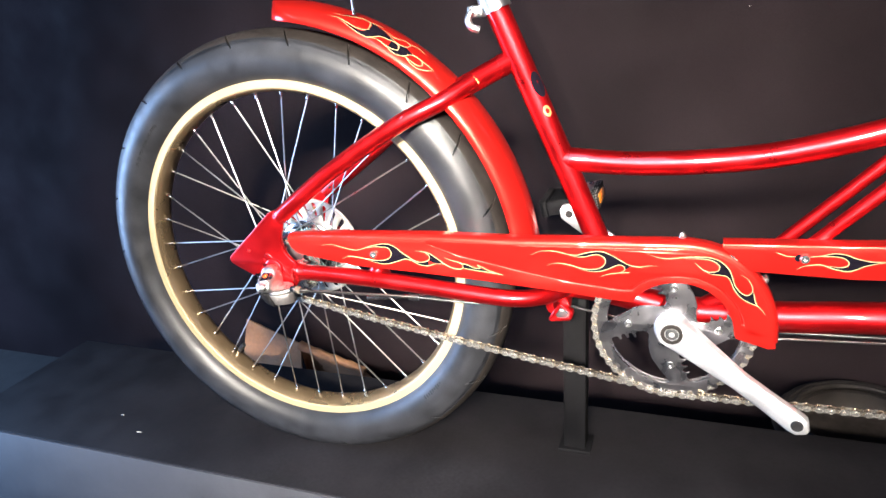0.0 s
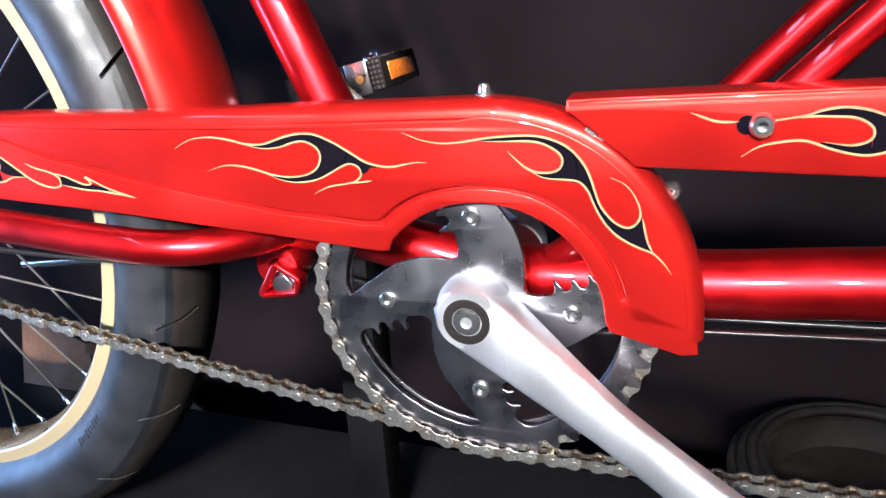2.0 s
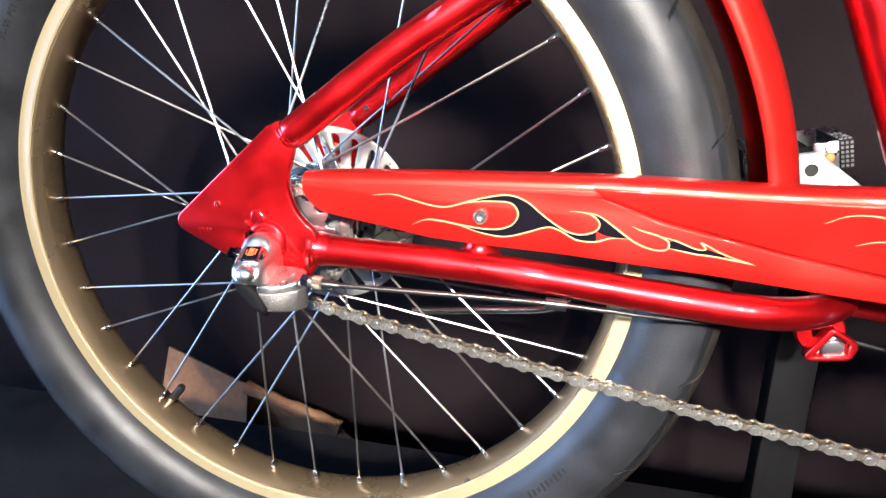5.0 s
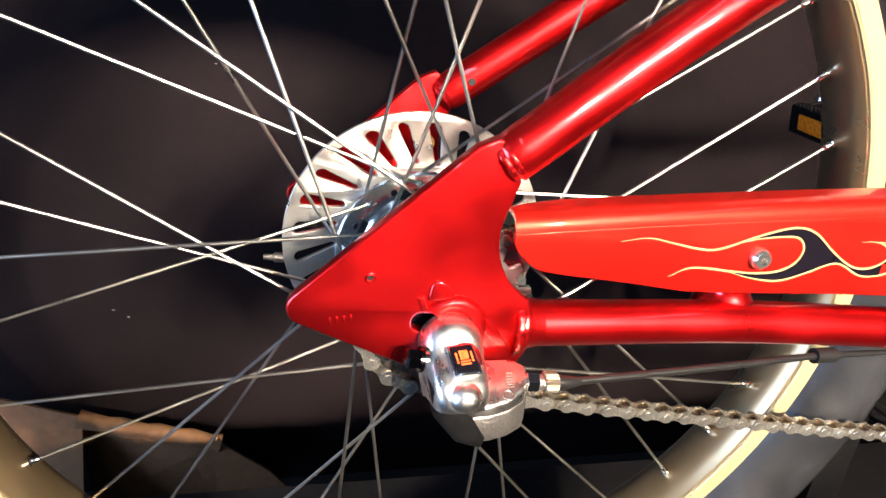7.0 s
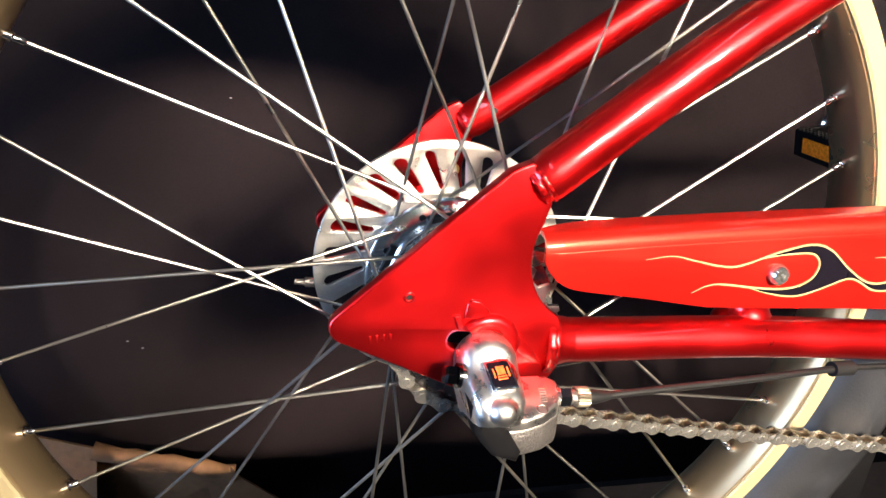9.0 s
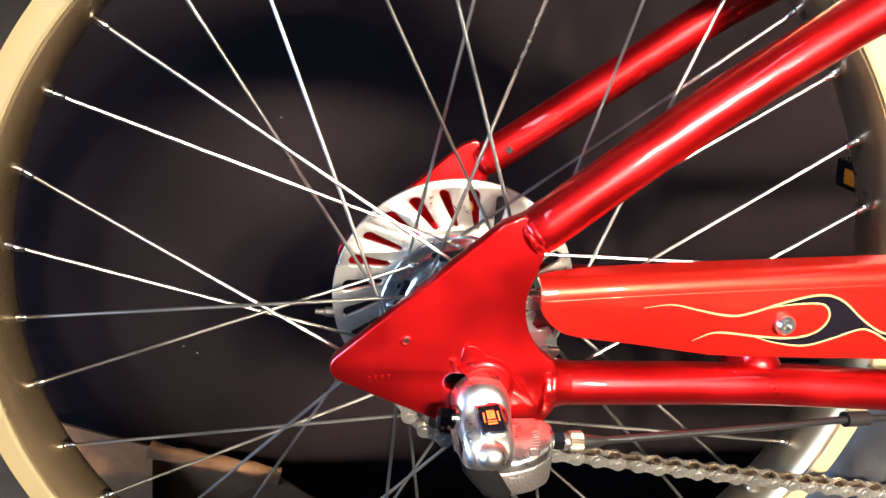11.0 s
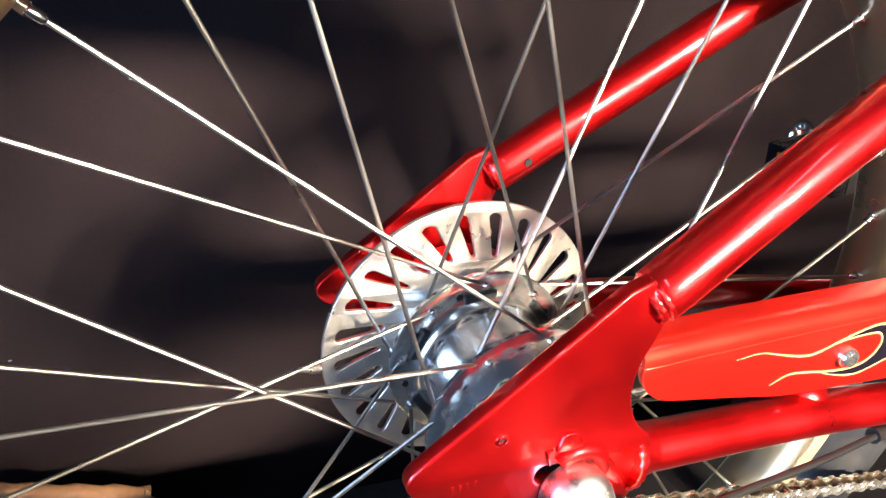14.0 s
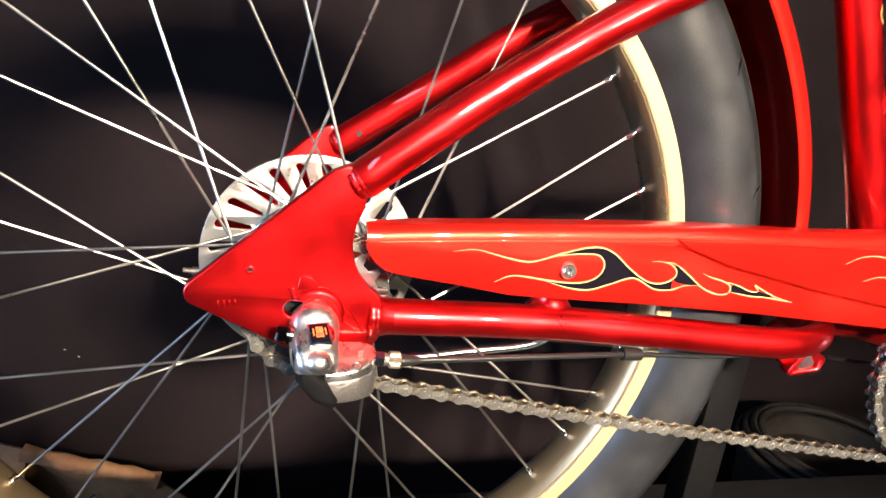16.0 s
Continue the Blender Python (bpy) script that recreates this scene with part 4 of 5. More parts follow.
def strip(bm, outer, inner, y_of, n=40, lift=0.0002):
    """The painted field between two lines."""
    rows = [[bm.verts.new((q.x, y_of(q.x, q.y) - lift, q.y)) for q in pair] for pair in zip(even(outer, n), even(inner, n))]
    for a, b in zip(rows, rows[1:]):
        bm.faces.new((a[0], a[1], b[1], b[0]))
    return bm


# flame decals: cream outlines and black fills
def flame(parent, y_of, lines, fills, width=0.00115):
    for pts in lines:
        ln = [(q.x, q.y) for q in spline([Vector((x / 1000, z / 1000, 0)) for x, z in pts], 5)]
        part("pinstripe", ribbon(bmesh.new(), ln, width, y_of, 0.00035), STRIPE, parent)
    for outer, inner in fills:
        part("flame_fill", strip(bmesh.new(), outer, inner, y_of), FLAME_BLACK, parent, "black flame decal")


def face_y(x, z=0.0):
    return guard_y(x) + 0.0012


def panel_y(x, z=0.0):
    return guard_y(x) - 0.0004


flame(
    guard,
    face_y,
    [
        [(75.3, 370.8), (89.5, 372.3), (103.3, 369.3), (117.5, 366.3), (128.9, 366.3), (148.6, 372.8), (167.1, 376.8), (180.2, 373.8), (194.6, 363.1), (207.8, 355.2), (218.4, 353.6), (227.1, 356.8), (228.9, 362.2), (223.7, 367.0), (216.3, 368.7), (209.4, 368.6)],
        [(129.0, 366.7), (144.6, 370.6), (159.6, 372.1), (170.8, 371.4), (175.7, 365.6), (173.9, 358.7), (166.7, 354.0), (154.5, 352.6), (138.5, 353.9), (122.9, 356.1), (113.0, 356.1), (103.9, 352.1)],
        [(134.6, 354.4), (150.2, 350.0), (166.6, 348.1), (181.2, 352.0), (195.3, 356.9), (203.7, 355.3), (215.0, 349.7), (227.8, 349.4), (237.2, 352.6), (249.5, 353.1)],
        [(216.3, 368.7), (227.1, 367.3), (239.2, 359.8), (252.4, 350.8), (264.5, 346.9), (272.4, 348.0), (272.9, 353.3), (266.4, 356.9), (255.4, 359.4), (249.2, 361.9)],
        [(266.4, 356.9), (277.8, 354.5), (290.3, 349.8), (296.2, 350.5), (293.0, 354.9), (308.7, 347.0), (326.7, 341.9)],
        [(274.0, 348.9), (290.1, 346.2), (303.3, 345.3), (326.7, 341.9)],
    ],
    [
        ([(128.9, 366.3), (148.6, 372.8), (167.1, 376.8), (180.2, 373.8), (194.6, 363.1), (195.3, 356.9), (181.2, 352.0), (166.6, 348.1), (150.2, 350.0), (134.6, 354.4)], [(129.0, 366.7), (144.6, 370.6), (159.6, 372.1), (170.8, 371.4), (175.7, 365.6), (173.9, 358.7), (166.7, 354.0), (154.5, 352.6), (138.5, 353.9)]),
        ([(194.6, 363.1), (207.8, 355.2), (218.4, 353.6), (227.1, 356.8)], [(195.3, 356.9), (203.7, 355.3), (215.0, 349.7), (227.8, 349.4)]),
        ([(228.9, 362.2), (227.1, 367.3), (239.2, 359.8), (252.4, 350.8)], [(227.1, 356.8), (232.7, 354.2), (242.0, 353.0), (250.2, 352.2)]),
        ([(272.9, 353.3), (277.8, 354.5), (290.3, 349.8), (296.2, 350.5), (307.9, 346.8)], [(274.0, 348.9), (290.1, 346.2), (303.3, 345.3), (307.9, 345.0)]),
    ],
)
flame(
    guard,
    panel_y,
    [
        [(361.7, 375.6), (373.3, 380.9), (386.3, 382.3), (398.5, 380.7), (408.6, 378.5), (419.0, 378.7), (429.7, 382.0), (440.0, 384.2), (449.7, 383.9), (458.9, 380.3), (467.9, 375.3), (476.7, 370.0), (484.3, 367.7), (492.0, 367.2), (498.8, 368.6), (504.6, 369.6), (511.0, 369.6)],
        [(408.5, 377.9), (418.6, 376.3), (428.9, 377.2), (437.7, 379.8), (444.3, 380.1), (450.4, 376.8), (452.0, 371.5), (448.8, 365.5), (441.6, 361.5), (431.3, 360.1), (421.3, 361.6), (411.3, 364.6), (401.1, 366.5), (391.5, 366.2), (381.5, 363.0)],
        [(417.9, 362.2), (427.6, 357.9), (437.6, 356.5), (447.9, 358.5), (456.7, 363.1), (463.7, 367.0), (468.7, 368.5), (473.2, 366.8), (474.4, 362.6), (470.7, 358.1), (464.0, 355.9), (455.6, 354.0), (448.4, 350.1), (445.8, 347.9)],
        [(466.3, 356.6), (473.8, 357.6), (480.3, 358.8)],
    ],
    [
        ([(408.6, 378.5), (419.0, 378.7), (429.7, 382.0), (440.0, 384.2), (449.7, 383.9), (458.9, 380.3), (467.9, 375.3), (463.7, 367.0), (456.7, 363.1), (447.9, 358.5), (437.6, 356.5), (427.6, 357.9), (417.9, 362.2)], [(408.5, 377.9), (418.6, 376.3), (428.9, 377.2), (437.7, 379.8), (444.3, 380.1), (450.4, 376.8), (452.0, 371.5), (448.8, 365.5), (441.6, 361.5), (431.3, 360.1)]),
        ([(467.9, 375.3), (476.7, 370.0), (484.3, 367.7), (492.0, 367.2)], [(463.7, 367.0), (468.7, 368.5), (476, 366.8), (489, 366.8)]),
        ([(472, 367.5), (480, 366.5)], [(475, 363), (477.5, 364)]),
    ],
)
flame(
    guard,
    panel_y,
    [
        [(498.4, 385.1), (508.2, 381.4), (518.3, 379.6), (528.4, 380.1), (539.8, 381.9), (550.8, 382.6), (561.7, 382.3), (569.6, 380.9), (577.5, 377.7), (584.0, 372.9), (589.3, 366.2), (592.4, 359.5), (594.6, 352.7), (597.3, 345.9), (602.7, 339.1), (607.9, 335.9), (612.3, 336.1), (615.5, 340.0), (615.3, 345.5), (612.6, 351.7), (608.1, 357.0), (601.4, 360.2)],
        [(539.7, 380.8), (550.8, 380.2), (561.6, 379.6), (568.3, 378.2), (574.9, 374.7), (578.8, 370.2), (578.0, 365.4), (573.5, 363.4), (566.7, 363.9), (561.3, 366.6), (556.5, 371.0), (552.5, 375.3)],
        [(562.7, 365.3), (570.7, 360.7), (580.1, 359.4), (586.7, 358.1), (590.7, 354.1), (593.9, 347.2), (597.4, 340.3), (602.8, 333.5), (609.4, 328.6), (617.3, 325.0), (622.5, 322.9), (627.9, 317.5), (631.4, 312.5)],
        [(616.7, 340.9), (618.3, 334.0), (619.7, 328.5), (622.5, 322.9)],
    ],
    [
        ([(539.8, 381.9), (550.8, 382.6), (561.7, 382.3), (569.6, 380.9), (577.5, 377.7), (584.0, 372.9), (586.7, 358.1), (580.1, 359.4), (570.7, 360.7), (562.7, 365.3)], [(539.7, 380.8), (550.8, 380.2), (561.6, 379.6), (568.3, 378.2), (574.9, 374.7), (578.8, 370.2), (578.0, 365.4), (573.5, 363.4), (566.7, 363.9)]),
        ([(584.0, 372.9), (589.3, 366.2), (592.4, 359.5), (594.6, 352.7), (597.3, 345.9), (602.7, 339.1), (607.9, 335.9)], [(586.7, 358.1), (590.7, 354.1), (593.9, 347.2), (597.4, 340.3), (602.8, 333.5), (609.4, 328.6)]),
        ([(607.9, 335.9), (612.3, 336.1), (615.5, 340.0), (616.7, 340.9), (618.3, 334.0)], [(609.4, 328.6), (617.3, 325.0), (622.5, 322.9)]),
    ],
)
flame(
    guard2,
    g2_y,
    [
        [(636.6, 388.2), (647.5, 384.4), (656.8, 384.3)],
        [(669.0, 384.9), (682.3, 387.0), (688.5, 389.2), (696.6, 390.4), (705.8, 389.1), (715.2, 385.7), (726.7, 383.5), (736.9, 383.4), (746.5, 383.7)],
        [(670.0, 384.5), (680.9, 386.4), (692.5, 386.6), (701.7, 385.8), (707.6, 381.8), (707.3, 377.0), (700.7, 374.6), (689.9, 375.8)],
        [(658.5, 368.9), (665.8, 373.7), (677.3, 376.2), (684.3, 376.0), (694.0, 372.7), (705.7, 370.4), (714.6, 372.4), (725.1, 378.2), (737.1, 381.8), (746.5, 383.5)],
    ],
    [
        ([(682.3, 387.0), (688.5, 389.2), (696.6, 390.4), (705.8, 389.1), (708.2, 388.3)], [(680.9, 386.4), (692.5, 386.6), (701.7, 385.8), (705.5, 384.0), (707.9, 380.8)]),
        ([(689.9, 375.8), (695, 374.9), (700.7, 374.6), (705, 375.6), (707.6, 378)], [(688, 375.2), (694.0, 372.7), (700, 371.2), (705.7, 370.4), (708.2, 370.7)]),
        ([(708.0, 388.4), (715.2, 385.7), (726.7, 383.5), (736.9, 383.4), (746.5, 383.7)], [(708.0, 370.7), (714.6, 372.4), (725.1, 378.2), (737.1, 381.8), (746.5, 383.5)]),
    ],
)
guard2.location += Vector((-0.004, 0, 0.0008))
for ob in guard2.children:
    if not ob.name.startswith("guard_flange"):
        ob.location += Vector((0.0025, 0, 0.0018))


def ease(v, a, b):
    """0 before a, 1 past b, smooth between."""
    f = max(0.0, min(1.0, (v - a) / (b - a)))
    return f * f * (3 - 2 * f)


# the long guard's crown sags a little between its screw and its front bend
bpy.context.view_layer.update()
for ob in [guard] + list(guard.children_recursive):
    there, back = ob.matrix_world.copy(), ob.matrix_world.inverted()
    for v in ob.data.vertices:
        w = there @ v.co
        w.z -= 0.0036 * ease(w.x, 0.23, 0.35) * (1 - ease(w.x, 0.535, 0.60)) * ease(w.z, 0.343, 0.366)
        v.co = back @ w

# ---- cranks and chainrings ----
holes = []
for q in range(4):
    pts = [(0.0790, -156), (0.0770, -160.5), (0.0725, -163), (0.0685, -163.3), (0.0662, -162), (0.0648, -158.6), (0.0635, -158.8), (0.0628, -163), (0.0605, -165.4), (0.0580, -164.5), (0.0560, -158.8), (0.0545, -158.4), (0.0540, -162.5), (0.0520, -165.2), (0.0490, -164.5), (0.0470, -156.6), (0.0455, -156.4), (0.0450, -162), (0.0425, -166.5)]
    pts += [(0.0340, -165), (0.0300, -161), (0.0296, -154), (0.0340, -143), (0.0404, -131), (0.0460, -122), (0.0515, -114.5), (0.0595, -103), (0.0660, -97), (0.0715, -92.5), (0.0760, -90.5)]
    pts += [(0.0784, a) for a in range(-95, -156, -6)]
    holes.append([(BB.x + r * math.cos(radians(a + 90 * q)), BB.z + r * math.sin(radians(a + 90 * q))) for r, a in pts])
outline = []
for k in range(46):
    for d, r in ((-2.6, 0.0890), (-0.9, 0.0955), (0.9, 0.0955), (2.6, 0.0890)):
        a = radians(k * 360 / 46 + d)
        outline.append((BB.x + r * math.cos(a), BB.z + r * math.sin(a)))
ring = part("chainring", sheet([outline] + holes, -0.0472, 0.0030, 0.0004), RINGM, bike, "silver pinwheel chainring with toothed arms")
part("inner_chainring", sheet([outline, arc(BB.x, BB.z, 0.078, 0, 355, 60)], -0.0402, 0.0024, 0.0003), RINGM, ring)
for k in range(4):
    a = radians(90 * k + 0.5)
    bolt("chainring_bolt", BB + Vector((0.0521 * math.cos(a), -0.0472, 0.0521 * math.sin(a))), 0.0051, ring, HUBM, height=0.0022, hexr=0.5)


def crank(side):
    """A crank arm from its boss to its rounded pedal end; side -1 is the near one."""
    ang = math.atan2(-0.088, 0.140) if side < 0 else math.atan2(0.0966, -0.1455)
    d = Vector((math.cos(ang), 0, math.sin(ang)))
    n = Vector((-d.z, 0, d.x))
    L = 0.1655 if side < 0 else 0.1746
    bm = bmesh.new()
    rows = []
    M = 26
    for i in range(M + 1):
        s = -0.0185 + (L + 0.0185 + 0.0135) * i / M
        t = max(0.0, s / L)
        w = 0.0195 - 0.0075 * min(1, t / 0.55) + 0.0015 * max(0, (t - 0.75) / 0.25)
        if s < 0:
            w *= math.sqrt(max(0.02, 1 - (s / 0.0195) ** 2))
        if s > L:
            w *= math.sqrt(max(0.02, 1 - ((s - L) / 0.0140) ** 2))
        front = 0.0655 + 0.0265 * min(1.0, t) ** 1.1
        depth = 0.013 + 0.013 * max(0.0, 1 - t / 0.5) ** 1.3
        back = front - depth
        c = min(0.0045, w * 0.45)
        sec = [(-w, back + c * 0.6), (-w, front - c), (-w + c * 0.35, front - c * 0.3), (-w + c, front), (w - c, front), (w - c * 0.35, front - c * 0.3), (w, front - c), (w, back + c * 0.6), (w - c, back), (-w + c, back)]
        rows.append([bm.verts.new(BB + d * s + n * u + Vector((0, side * y, 0))) for u, y in sec])
    m = len(rows[0])
    for a, b in zip(rows, rows[1:]):
        for k in range(m):
            bm.faces.new((a[k], a[(k + 1) % m], b[(k + 1) % m], b[k]))
    bm.faces.new(rows[0]), bm.faces.new(list(reversed(rows[-1])))
    ob = part("crank_arm", bm, SATIN, bike, "forged satin silver crank arm without pedal" if side < 0 else "forged satin silver crank arm", 50)
    part("crank_boss", lathe(bmesh.new(), [(0, side * 0.040), (0.021, side * 0.040), (0.0212, side * 0.052), (0.0195, side * 0.060), (0.0175, side * 0.0648), (0.0165, side * 0.0662), (0, side * 0.0662)], BB, 40), SATIN, ob)
    part("dust_ring", lathe(bmesh.new(), [(0.0080, side * 0.066), (0.0085, side * 0.0675), (0.0125, side * 0.0675), (0.0130, side * 0.066)], BB, 36), TREAD, ob, "black rubber ring")
    if side < 0:
        bolt("crank_bolt", BB + Vector((0, -0.0655, 0)), 0.0078, ob, HUBM, height=0.002, hexr=0.42)
    e = BB + d * L
    yf = side * 0.0926
    # on the near side a proud dark disc shows the hole's shade
    part("pedal_thread", lathe(bmesh.new(), [(0, yf + side * 0.0002), (0.0048, yf + side * 0.0002), (0.0052, yf + side * 0.0006), (0.0064, yf + side * 0.0004), (0.0068, yf - side * 0.002), (0, yf - side * 0.003)], e, 28), DARK if side < 0 else CHROME, ob, "dark disc for the shade in the threaded pedal hole" if side < 0 else "")
    if side > 0:
        # dark disc on the inner face, for the shaded thread hole
        part("thread_end", lathe(bmesh.new(), [(0, 0.0782), (0.0052, 0.0782), (0.0052, 0.0800), (0, 0.0800)], e, 20), DARK, ob, "dark disc for the shade in the pedal thread's hole")
    return e


crank(-1)
pedal_at = crank(1)

# far pedal: rubber blocks, metal end plates, amber reflectors
bm = block(bmesh.new(), (0.0310, 0.012, -0.0118), (0.0420, 0.084, 0.0118), 0.0018)
pedal = part("pedal", bm, TREAD, bike, "black rubber block pedal with amber reflectors")
TILT = Matrix.Translation(pedal_at + Vector((-0.005, 0.0926, 0.0032))) @ pose(0, 0, 0, 0, -11.3, 0)
pedal.matrix_world = TILT
# rear block, webs and middle tread get a blacker rubber that holds their shade
pieces = [("rubber_block", block(bmesh.new(), (-0.0420, 0.012, -0.0118), (-0.0310, 0.084, 0.0118), 0.0018), POST_SHADE)]
pieces += [("pedal_axle", tube(bmesh.new(), [(0, -0.004, 0), (0, 0.012, 0), (0, 0.085, 0)], [0.0085, 0.0075, 0.007], 18), CHROME)]
for y in (0.0105, 0.083):
    pieces.append(("end_plate", block(bmesh.new(), (0.0120, y, -0.0125), (0.0306, y + 0.003, 0.0118), 0.001), ALLOY))
    pieces.append(("end_web", block(bmesh.new(), (-0.0306, y, -0.0100), (0.0116, y + 0.003, 0.0100), 0.001), POST_SHADE))
for end in (-1, 1):
    pieces.append(("reflector", block(bmesh.new(), (end * 0.0408 - 0.002, 0.024, -0.0066), (end * 0.0408 + 0.002, 0.072, 0.0066), 0.0006), AMBER))
    studs = bmesh.new()
    for i in range(3):
        x = end * 0.0365 - 0.0034 + 0.0034 * i
        for k in range(6):
            z = -0.0092 + 0.0037 * k
            block(studs, (x - 0.0009, 0.0108, z - 0.0010), (x + 0.0009, 0.0124, z + 0.0010))
        for k in range(15):
            y = 0.0160 + 0.0046 * k
            block(studs, (x - 0.0009, y - 0.0012, 0.0115), (x + 0.0009, y + 0.0012, 0.0126))
    # pale front studs and black rear studs: light and shade in the colour
    pieces.append(("grip_studs", studs, RINGM if end > 0 else POST_SHADE))
pieces.append(("plate_rivet", lathe(bmesh.new(), [(0, 0.0082), (0.0032, 0.0088), (0.0042, 0.0100), (0.0042, 0.0115)], (0.0235, 0, -0.001), 16), BADGE))
pieces.append(("rubber_tread", block(bmesh.new(), (-0.0300, 0.016, -0.0105), (0.010, 0.080, 0.0105), 0.003), POST_SHADE))
pieces.append(("axle_cap", lump(bmesh.new(), (0.002, 0.0930, 0.0050), (0.0140, 0.0090, 0.0150)), CHROME))
for nm, b, mat in pieces:
    ob = part(nm, b, mat, pedal, "amber reflector" if nm == "reflector" else "")
    if nm == "grip_studs":
        tagged(ob, kind="stuff")

# ---- chains ----
PITCH = 0.0127


def link_mesh(name, half, thick, steel):
    """A pair of figure-of-eight side plates round one pitch, along x, with pins."""
    pts = []
    waist = ((0.0036, 0.0033), (0.0018, 0.0028), (0.0, 0.0026), (-0.0018, 0.0028), (-0.0036, 0.0033))
    for k in range(9):
        a = radians(65 + 230 * k / 8)
        pts.append((-PITCH / 2 + 0.0042 * math.cos(a), 0.0042 * math.sin(a)))
    pts += [(x, -z) for x, z in reversed(waist)]
    for k in range(9):
        a = radians(-115 + 230 * k / 8)
        pts.append((PITCH / 2 + 0.0042 * math.cos(a), 0.0042 * math.sin(a)))
    pts += list(waist)
    bm = bmesh.new()
    for s in (-1, 1):
        y0, y1 = s * half, s * (half + thick)
        a = [bm.verts.new((x, y0, z)) for x, z in pts]
        b = [bm.verts.new((x, y1, z)) for x, z in pts]
        bm.faces.new(a), bm.faces.new(list(reversed(b)))
        for k in range(len(pts)):
            j = (k + 1) % len(pts)
            bm.faces.new((a[k], b[k], b[j], a[j]))
    for x in (-PITCH / 2, PITCH / 2):
        e = half + thick + 0.0003
        rod(bm, (x, -e, 0), (x, e, 0), 0.0019, seg=10) if half > 0.003 else rod(bm, (x, -half, 0), (x, half, 0), 0.0033, seg=10)
    bmesh.ops.recalc_face_normals(bm, faces=bm.faces)
    me = bpy.data.meshes.new(name)
    bm.to_mesh(me)
    bm.free()
    finish(me, steel, 40)
    return me


INNER, OUTER = link_mesh("inner_link", 0.0024, 0.0009, CHAIN_INNER), link_mesh("outer_link", 0.0034, 0.0009, CHAINM)


def loop_path(c0, r0, c1, r1, sag=0.0):
    """A closed chain line round two wheels in the x-z plane, as a dense list of (x, z)."""
    d = math.hypot(c1[0] - c0[0], c1[1] - c0[1])
    base = math.degrees(math.atan2(c1[1] - c0[1], c1[0] - c0[0]))
    off = math.degrees(math.acos((r0 - r1) / d))
    pts = arc(c0[0], c0[1], r0, base + off, base + 360 - off, 60)
    nxt = arc(c1[0], c1[1], r1, base - off, base + off, 60)

    def run(a, b, s):
        return [(a[0] + (b[0] - a[0]) * k / 40, a[1] + (b[1] - a[1]) * k / 40 - s * 4 * (k / 40) * (1 - k / 40)) for k in range(1, 40)]

    return pts + run(pts[-1], nxt[0], sag) + nxt + run(nxt[-1], pts[0], 0.0)


def chain(y, path, label):
    """Links one by one along a closed path; y(x) is the chain line."""
    seg = [0.0]
    n = len(path)
    for k in range(n):
        a, b = path[k], path[(k + 1) % n]
        seg.append(seg[-1] + math.hypot(b[0] - a[0], b[1] - a[1]))
    count = 2 * round(seg[-1] / PITCH / 2)
    pins = []
    k = 0
    for i in range(count):
        s = seg[-1] * i / count
        while seg[k + 1] < s:
            k += 1
        f = (s - seg[k]) / max(1e-9, seg[k + 1] - seg[k])
        a, b = path[k], path[(k + 1) % n]
        pins.append((a[0] + (b[0] - a[0]) * f, a[1] + (b[1] - a[1]) * f))
    bm = bmesh.new()
    for x, z in pins:
        rod(bm, (x, y(x) - 0.0022, z), (x, y(x) + 0.0022, z), 0.0036, seg=10)
    root = part("chain", bm, ROLLERM, bike, label)
    for i in range(count):
        (xa, za), (xb, zb) = pins[i], pins[(i + 1) % count]
        ob = new("chain_link", INNER if i % 2 else OUTER)
        ob.parent = root
        ob.matrix_world = pose((xa + xb) / 2, y((xa + xb) / 2), (za + zb) / 2) @ Matrix.Rotation(-math.atan2(zb - za, xb - xa), 4, "Y")


chain(lambda x: -0.0500 + 0.0112 * max(0.0, min(1.0, x / BB.x)), loop_path((HUB.x, HUB.z), 0.0413, (BB.x, BB.z), 0.0931, 0.004), "steel drive chain from crank to rear hub")
chain(lambda x: -0.0457, loop_path((BB.x, BB.z), 0.0931, (BB.x + 0.80, BB.z + 0.028), 0.0931, 0.004), "steel timing chain between the two cranks")

# ---- things round the bicycle ----
bm = block(bmesh.new(), (0.380, 0.062, 0.0), (0.413, 0.092, 0.285), 0.0015)
post = part("support_post", bm, POST_SHADE)
tagged(post, "square black post that props the bicycle up", "post")
part("post_foot", block(bmesh.new(), (0.372, 0.055, 0.0), (0.421, 0.10, 0.006), 0.001), POST_SHADE, post)

box = new("cardboard_box")
box.location = (-0.30, 0.38, HALL_FLOOR)
tagged(box, "torn open brown cardboard box behind the plinth", "box")


def card_panel(bm, a, b, c, d, thick=0.004):
    """A sheet of board with the corners a, b, c, d."""
    q = [Vector(p) for p in (a, b, c, d)]
    n = (q[1] - q[0]).cross(q[3] - q[0]).normalized() * thick
    lo, hi = [bm.verts.new(p) for p in q], [bm.verts.new(p + n) for p in q]
    bm.faces.new(lo), bm.faces.new(list(reversed(hi)))
    for k in range(4):
        j = (k + 1) % 4
        bm.faces.new((lo[k], hi[k], hi[j], lo[j]))
    return bm


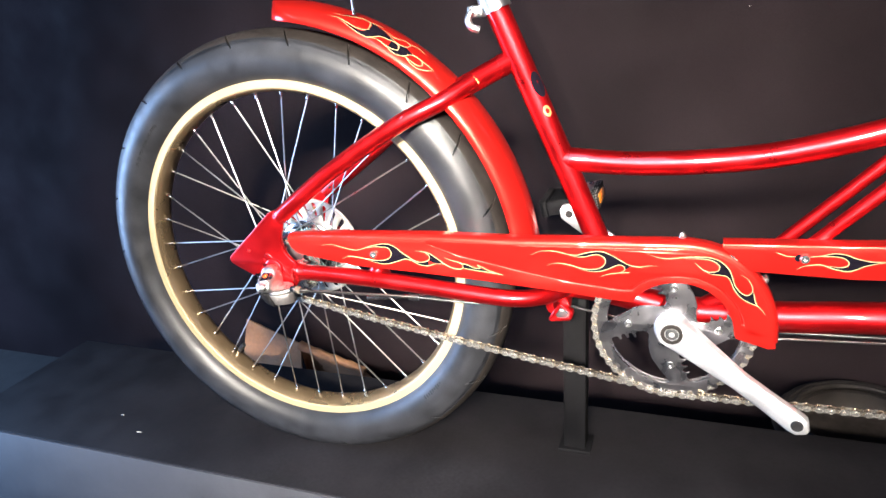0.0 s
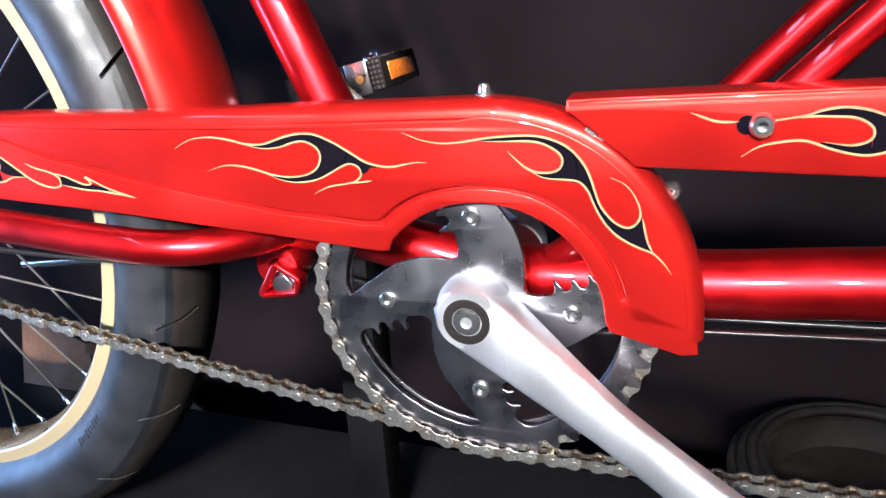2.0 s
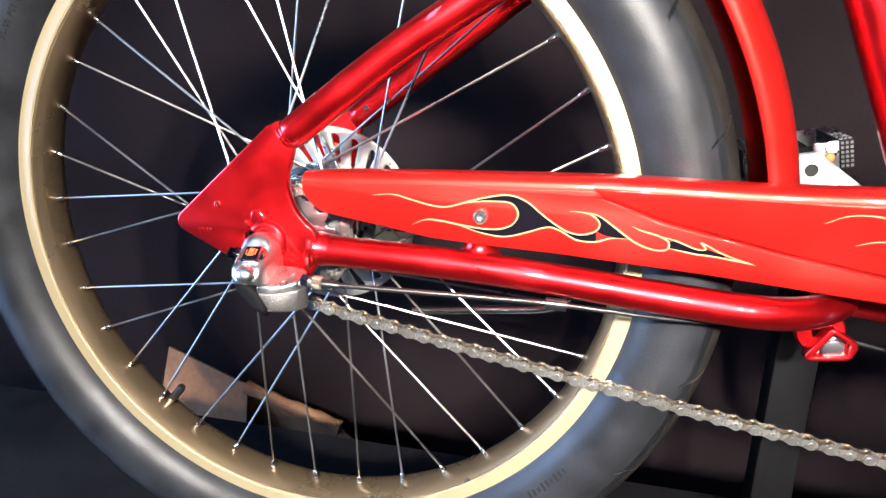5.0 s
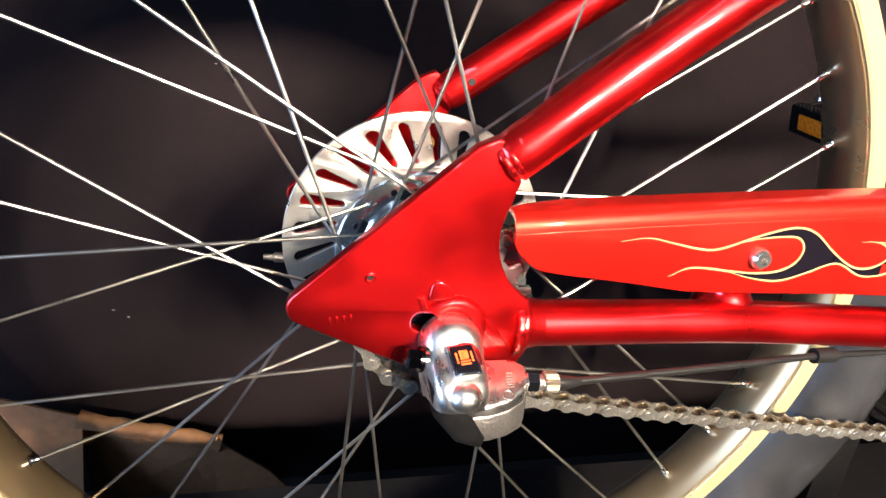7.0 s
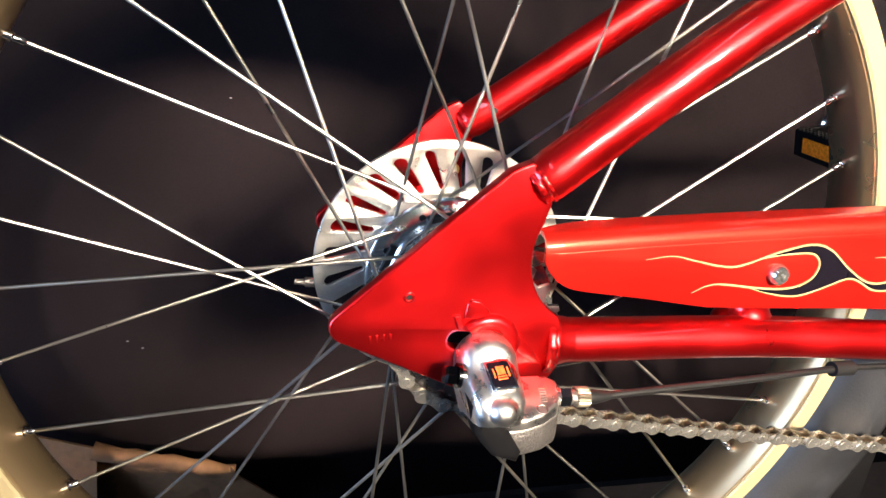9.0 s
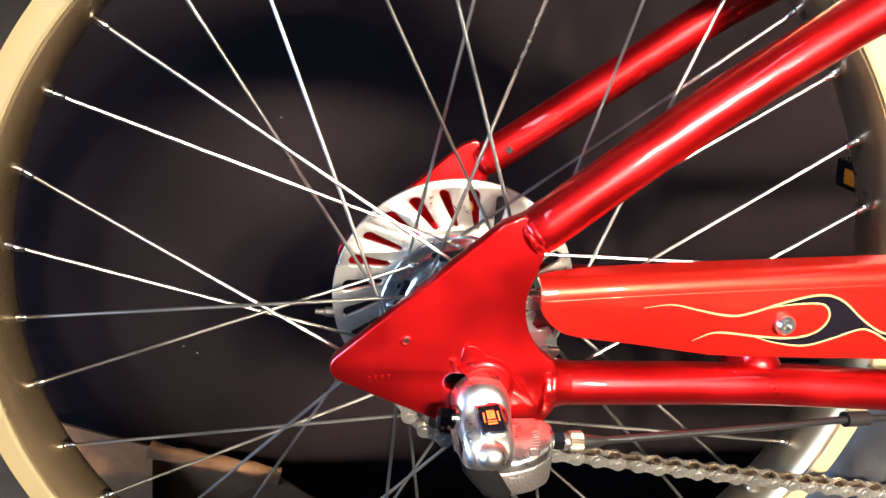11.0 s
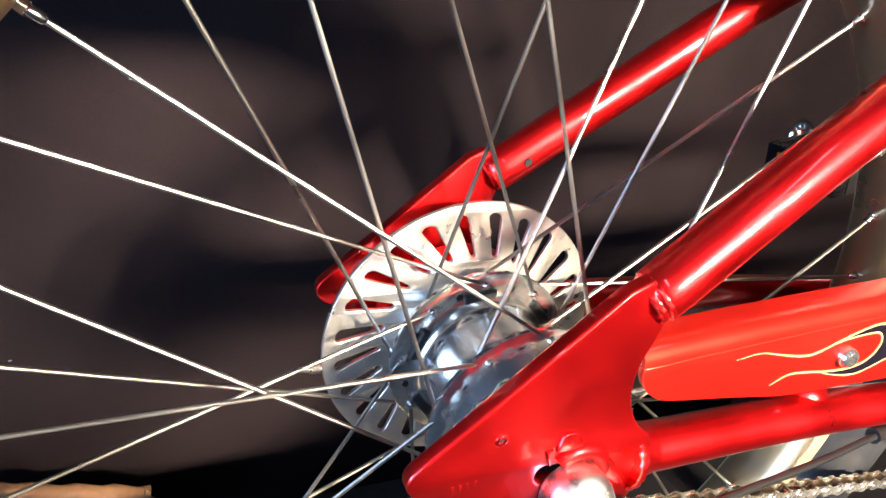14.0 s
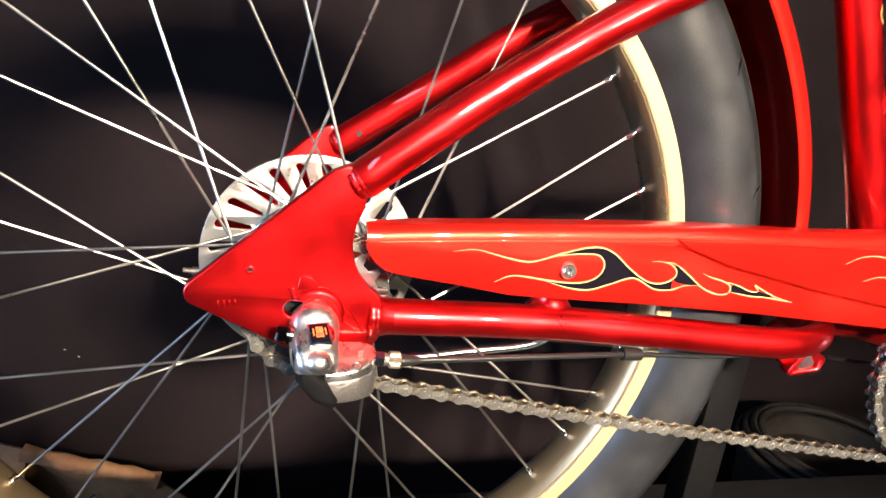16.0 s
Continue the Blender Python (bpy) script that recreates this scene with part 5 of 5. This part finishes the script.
part("front_flap", card_panel(bmesh.new(), (-0.235, 0.060, 0.0), (-0.045, 0.060, 0.0), (-0.027, 0.066, 0.198), (-0.180, 0.078, 0.244)), CARD, box)
fold = [Vector((-0.034, 0.070, 0.190)), Vector((0.03, 0.067, 0.172)), Vector((0.085, 0.066, 0.158)), Vector((0.136, 0.068, 0.140))]
part("rim_fold", tube(bmesh.new(), spline(fold, 4), [0.0125 - 0.0014 * (k % 3) for k in range(13)], 12), CARD, box)
part("inner_panel", card_panel(bmesh.new(), (-0.048, 0.125, 0.0), (0.142, 0.125, 0.0), (0.136, 0.072, 0.136), (-0.034, 0.072, 0.186)), CARD, box)
part("side_flap", card_panel(bmesh.new(), (0.128, 0.058, 0.0), (0.275, 0.058, 0.0), (0.200, 0.064, 0.092), (0.131, 0.064, 0.150)), CARD, box)
part("torn_edge", card_panel(bmesh.new(), (0.131, 0.063, 0.147), (0.138, 0.063, 0.143), (0.139, 0.064, 0.152), (0.134, 0.064, 0.157)), CARD, box)

tub = lathe(bmesh.new(), [(0.0, 0.0), (0.105, 0.0), (0.118, 0.012), (0.138, 0.215), (0.141, 0.222), (0.112, 0.240), (0.106, 0.238), (0.100, 0.205), (0.0, 0.200)], seg=72)
bmesh.ops.rotate(tub, verts=tub.verts, cent=(0, 0, 0), matrix=Matrix.Rotation(radians(90), 3, "X"))
ring_ob = part("rubber_tub", tub, TREAD)
ring_ob.location = (0.85, 0.327, HALL_FLOOR)
tagged(ring_ob, "black ribbed rubber tub standing behind the plinth", "tub")
for r, h in ((0.1415, 0.229), (0.1325, 0.240), (0.1225, 0.247), (0.1125, 0.248)):
    loop = [(r * math.cos(2 * math.pi * k / 60), r * math.sin(2 * math.pi * k / 60), h) for k in range(61)]
    part("tub_rib", tube(bmesh.new(), loop, 0.0058, 10, False), TREAD, ring_ob).location = (0, 0, 0)

for x, y, z, w in ((-0.299, 0.5245, 0.005, 0.005), (-0.281, 0.5245, -0.006, 0.004), (-0.1565, 0.5245, 0.330, 0.004), (0.62, 0.5245, 0.62, 0.003)):
    bm = block(bmesh.new(), (x, y - 0.0004, z), (x + w * 0.7, y + 0.0006, z + 0.0011), 0.0003)
    tagged(part("lint", bm, LINT), "white fleck of lint on the black wall", "lint", "lint flecks")
for x, y, w in ((-0.407, -0.035, 0.006), (-0.339, -0.071, 0.010)):
    bm = block(bmesh.new(), (x, y, 0.0), (x + w, y + 0.003, 0.001), 0.0004)
    tagged(part("lint", bm, LINT), "white fleck of lint on the plinth", "lint", "lint flecks")
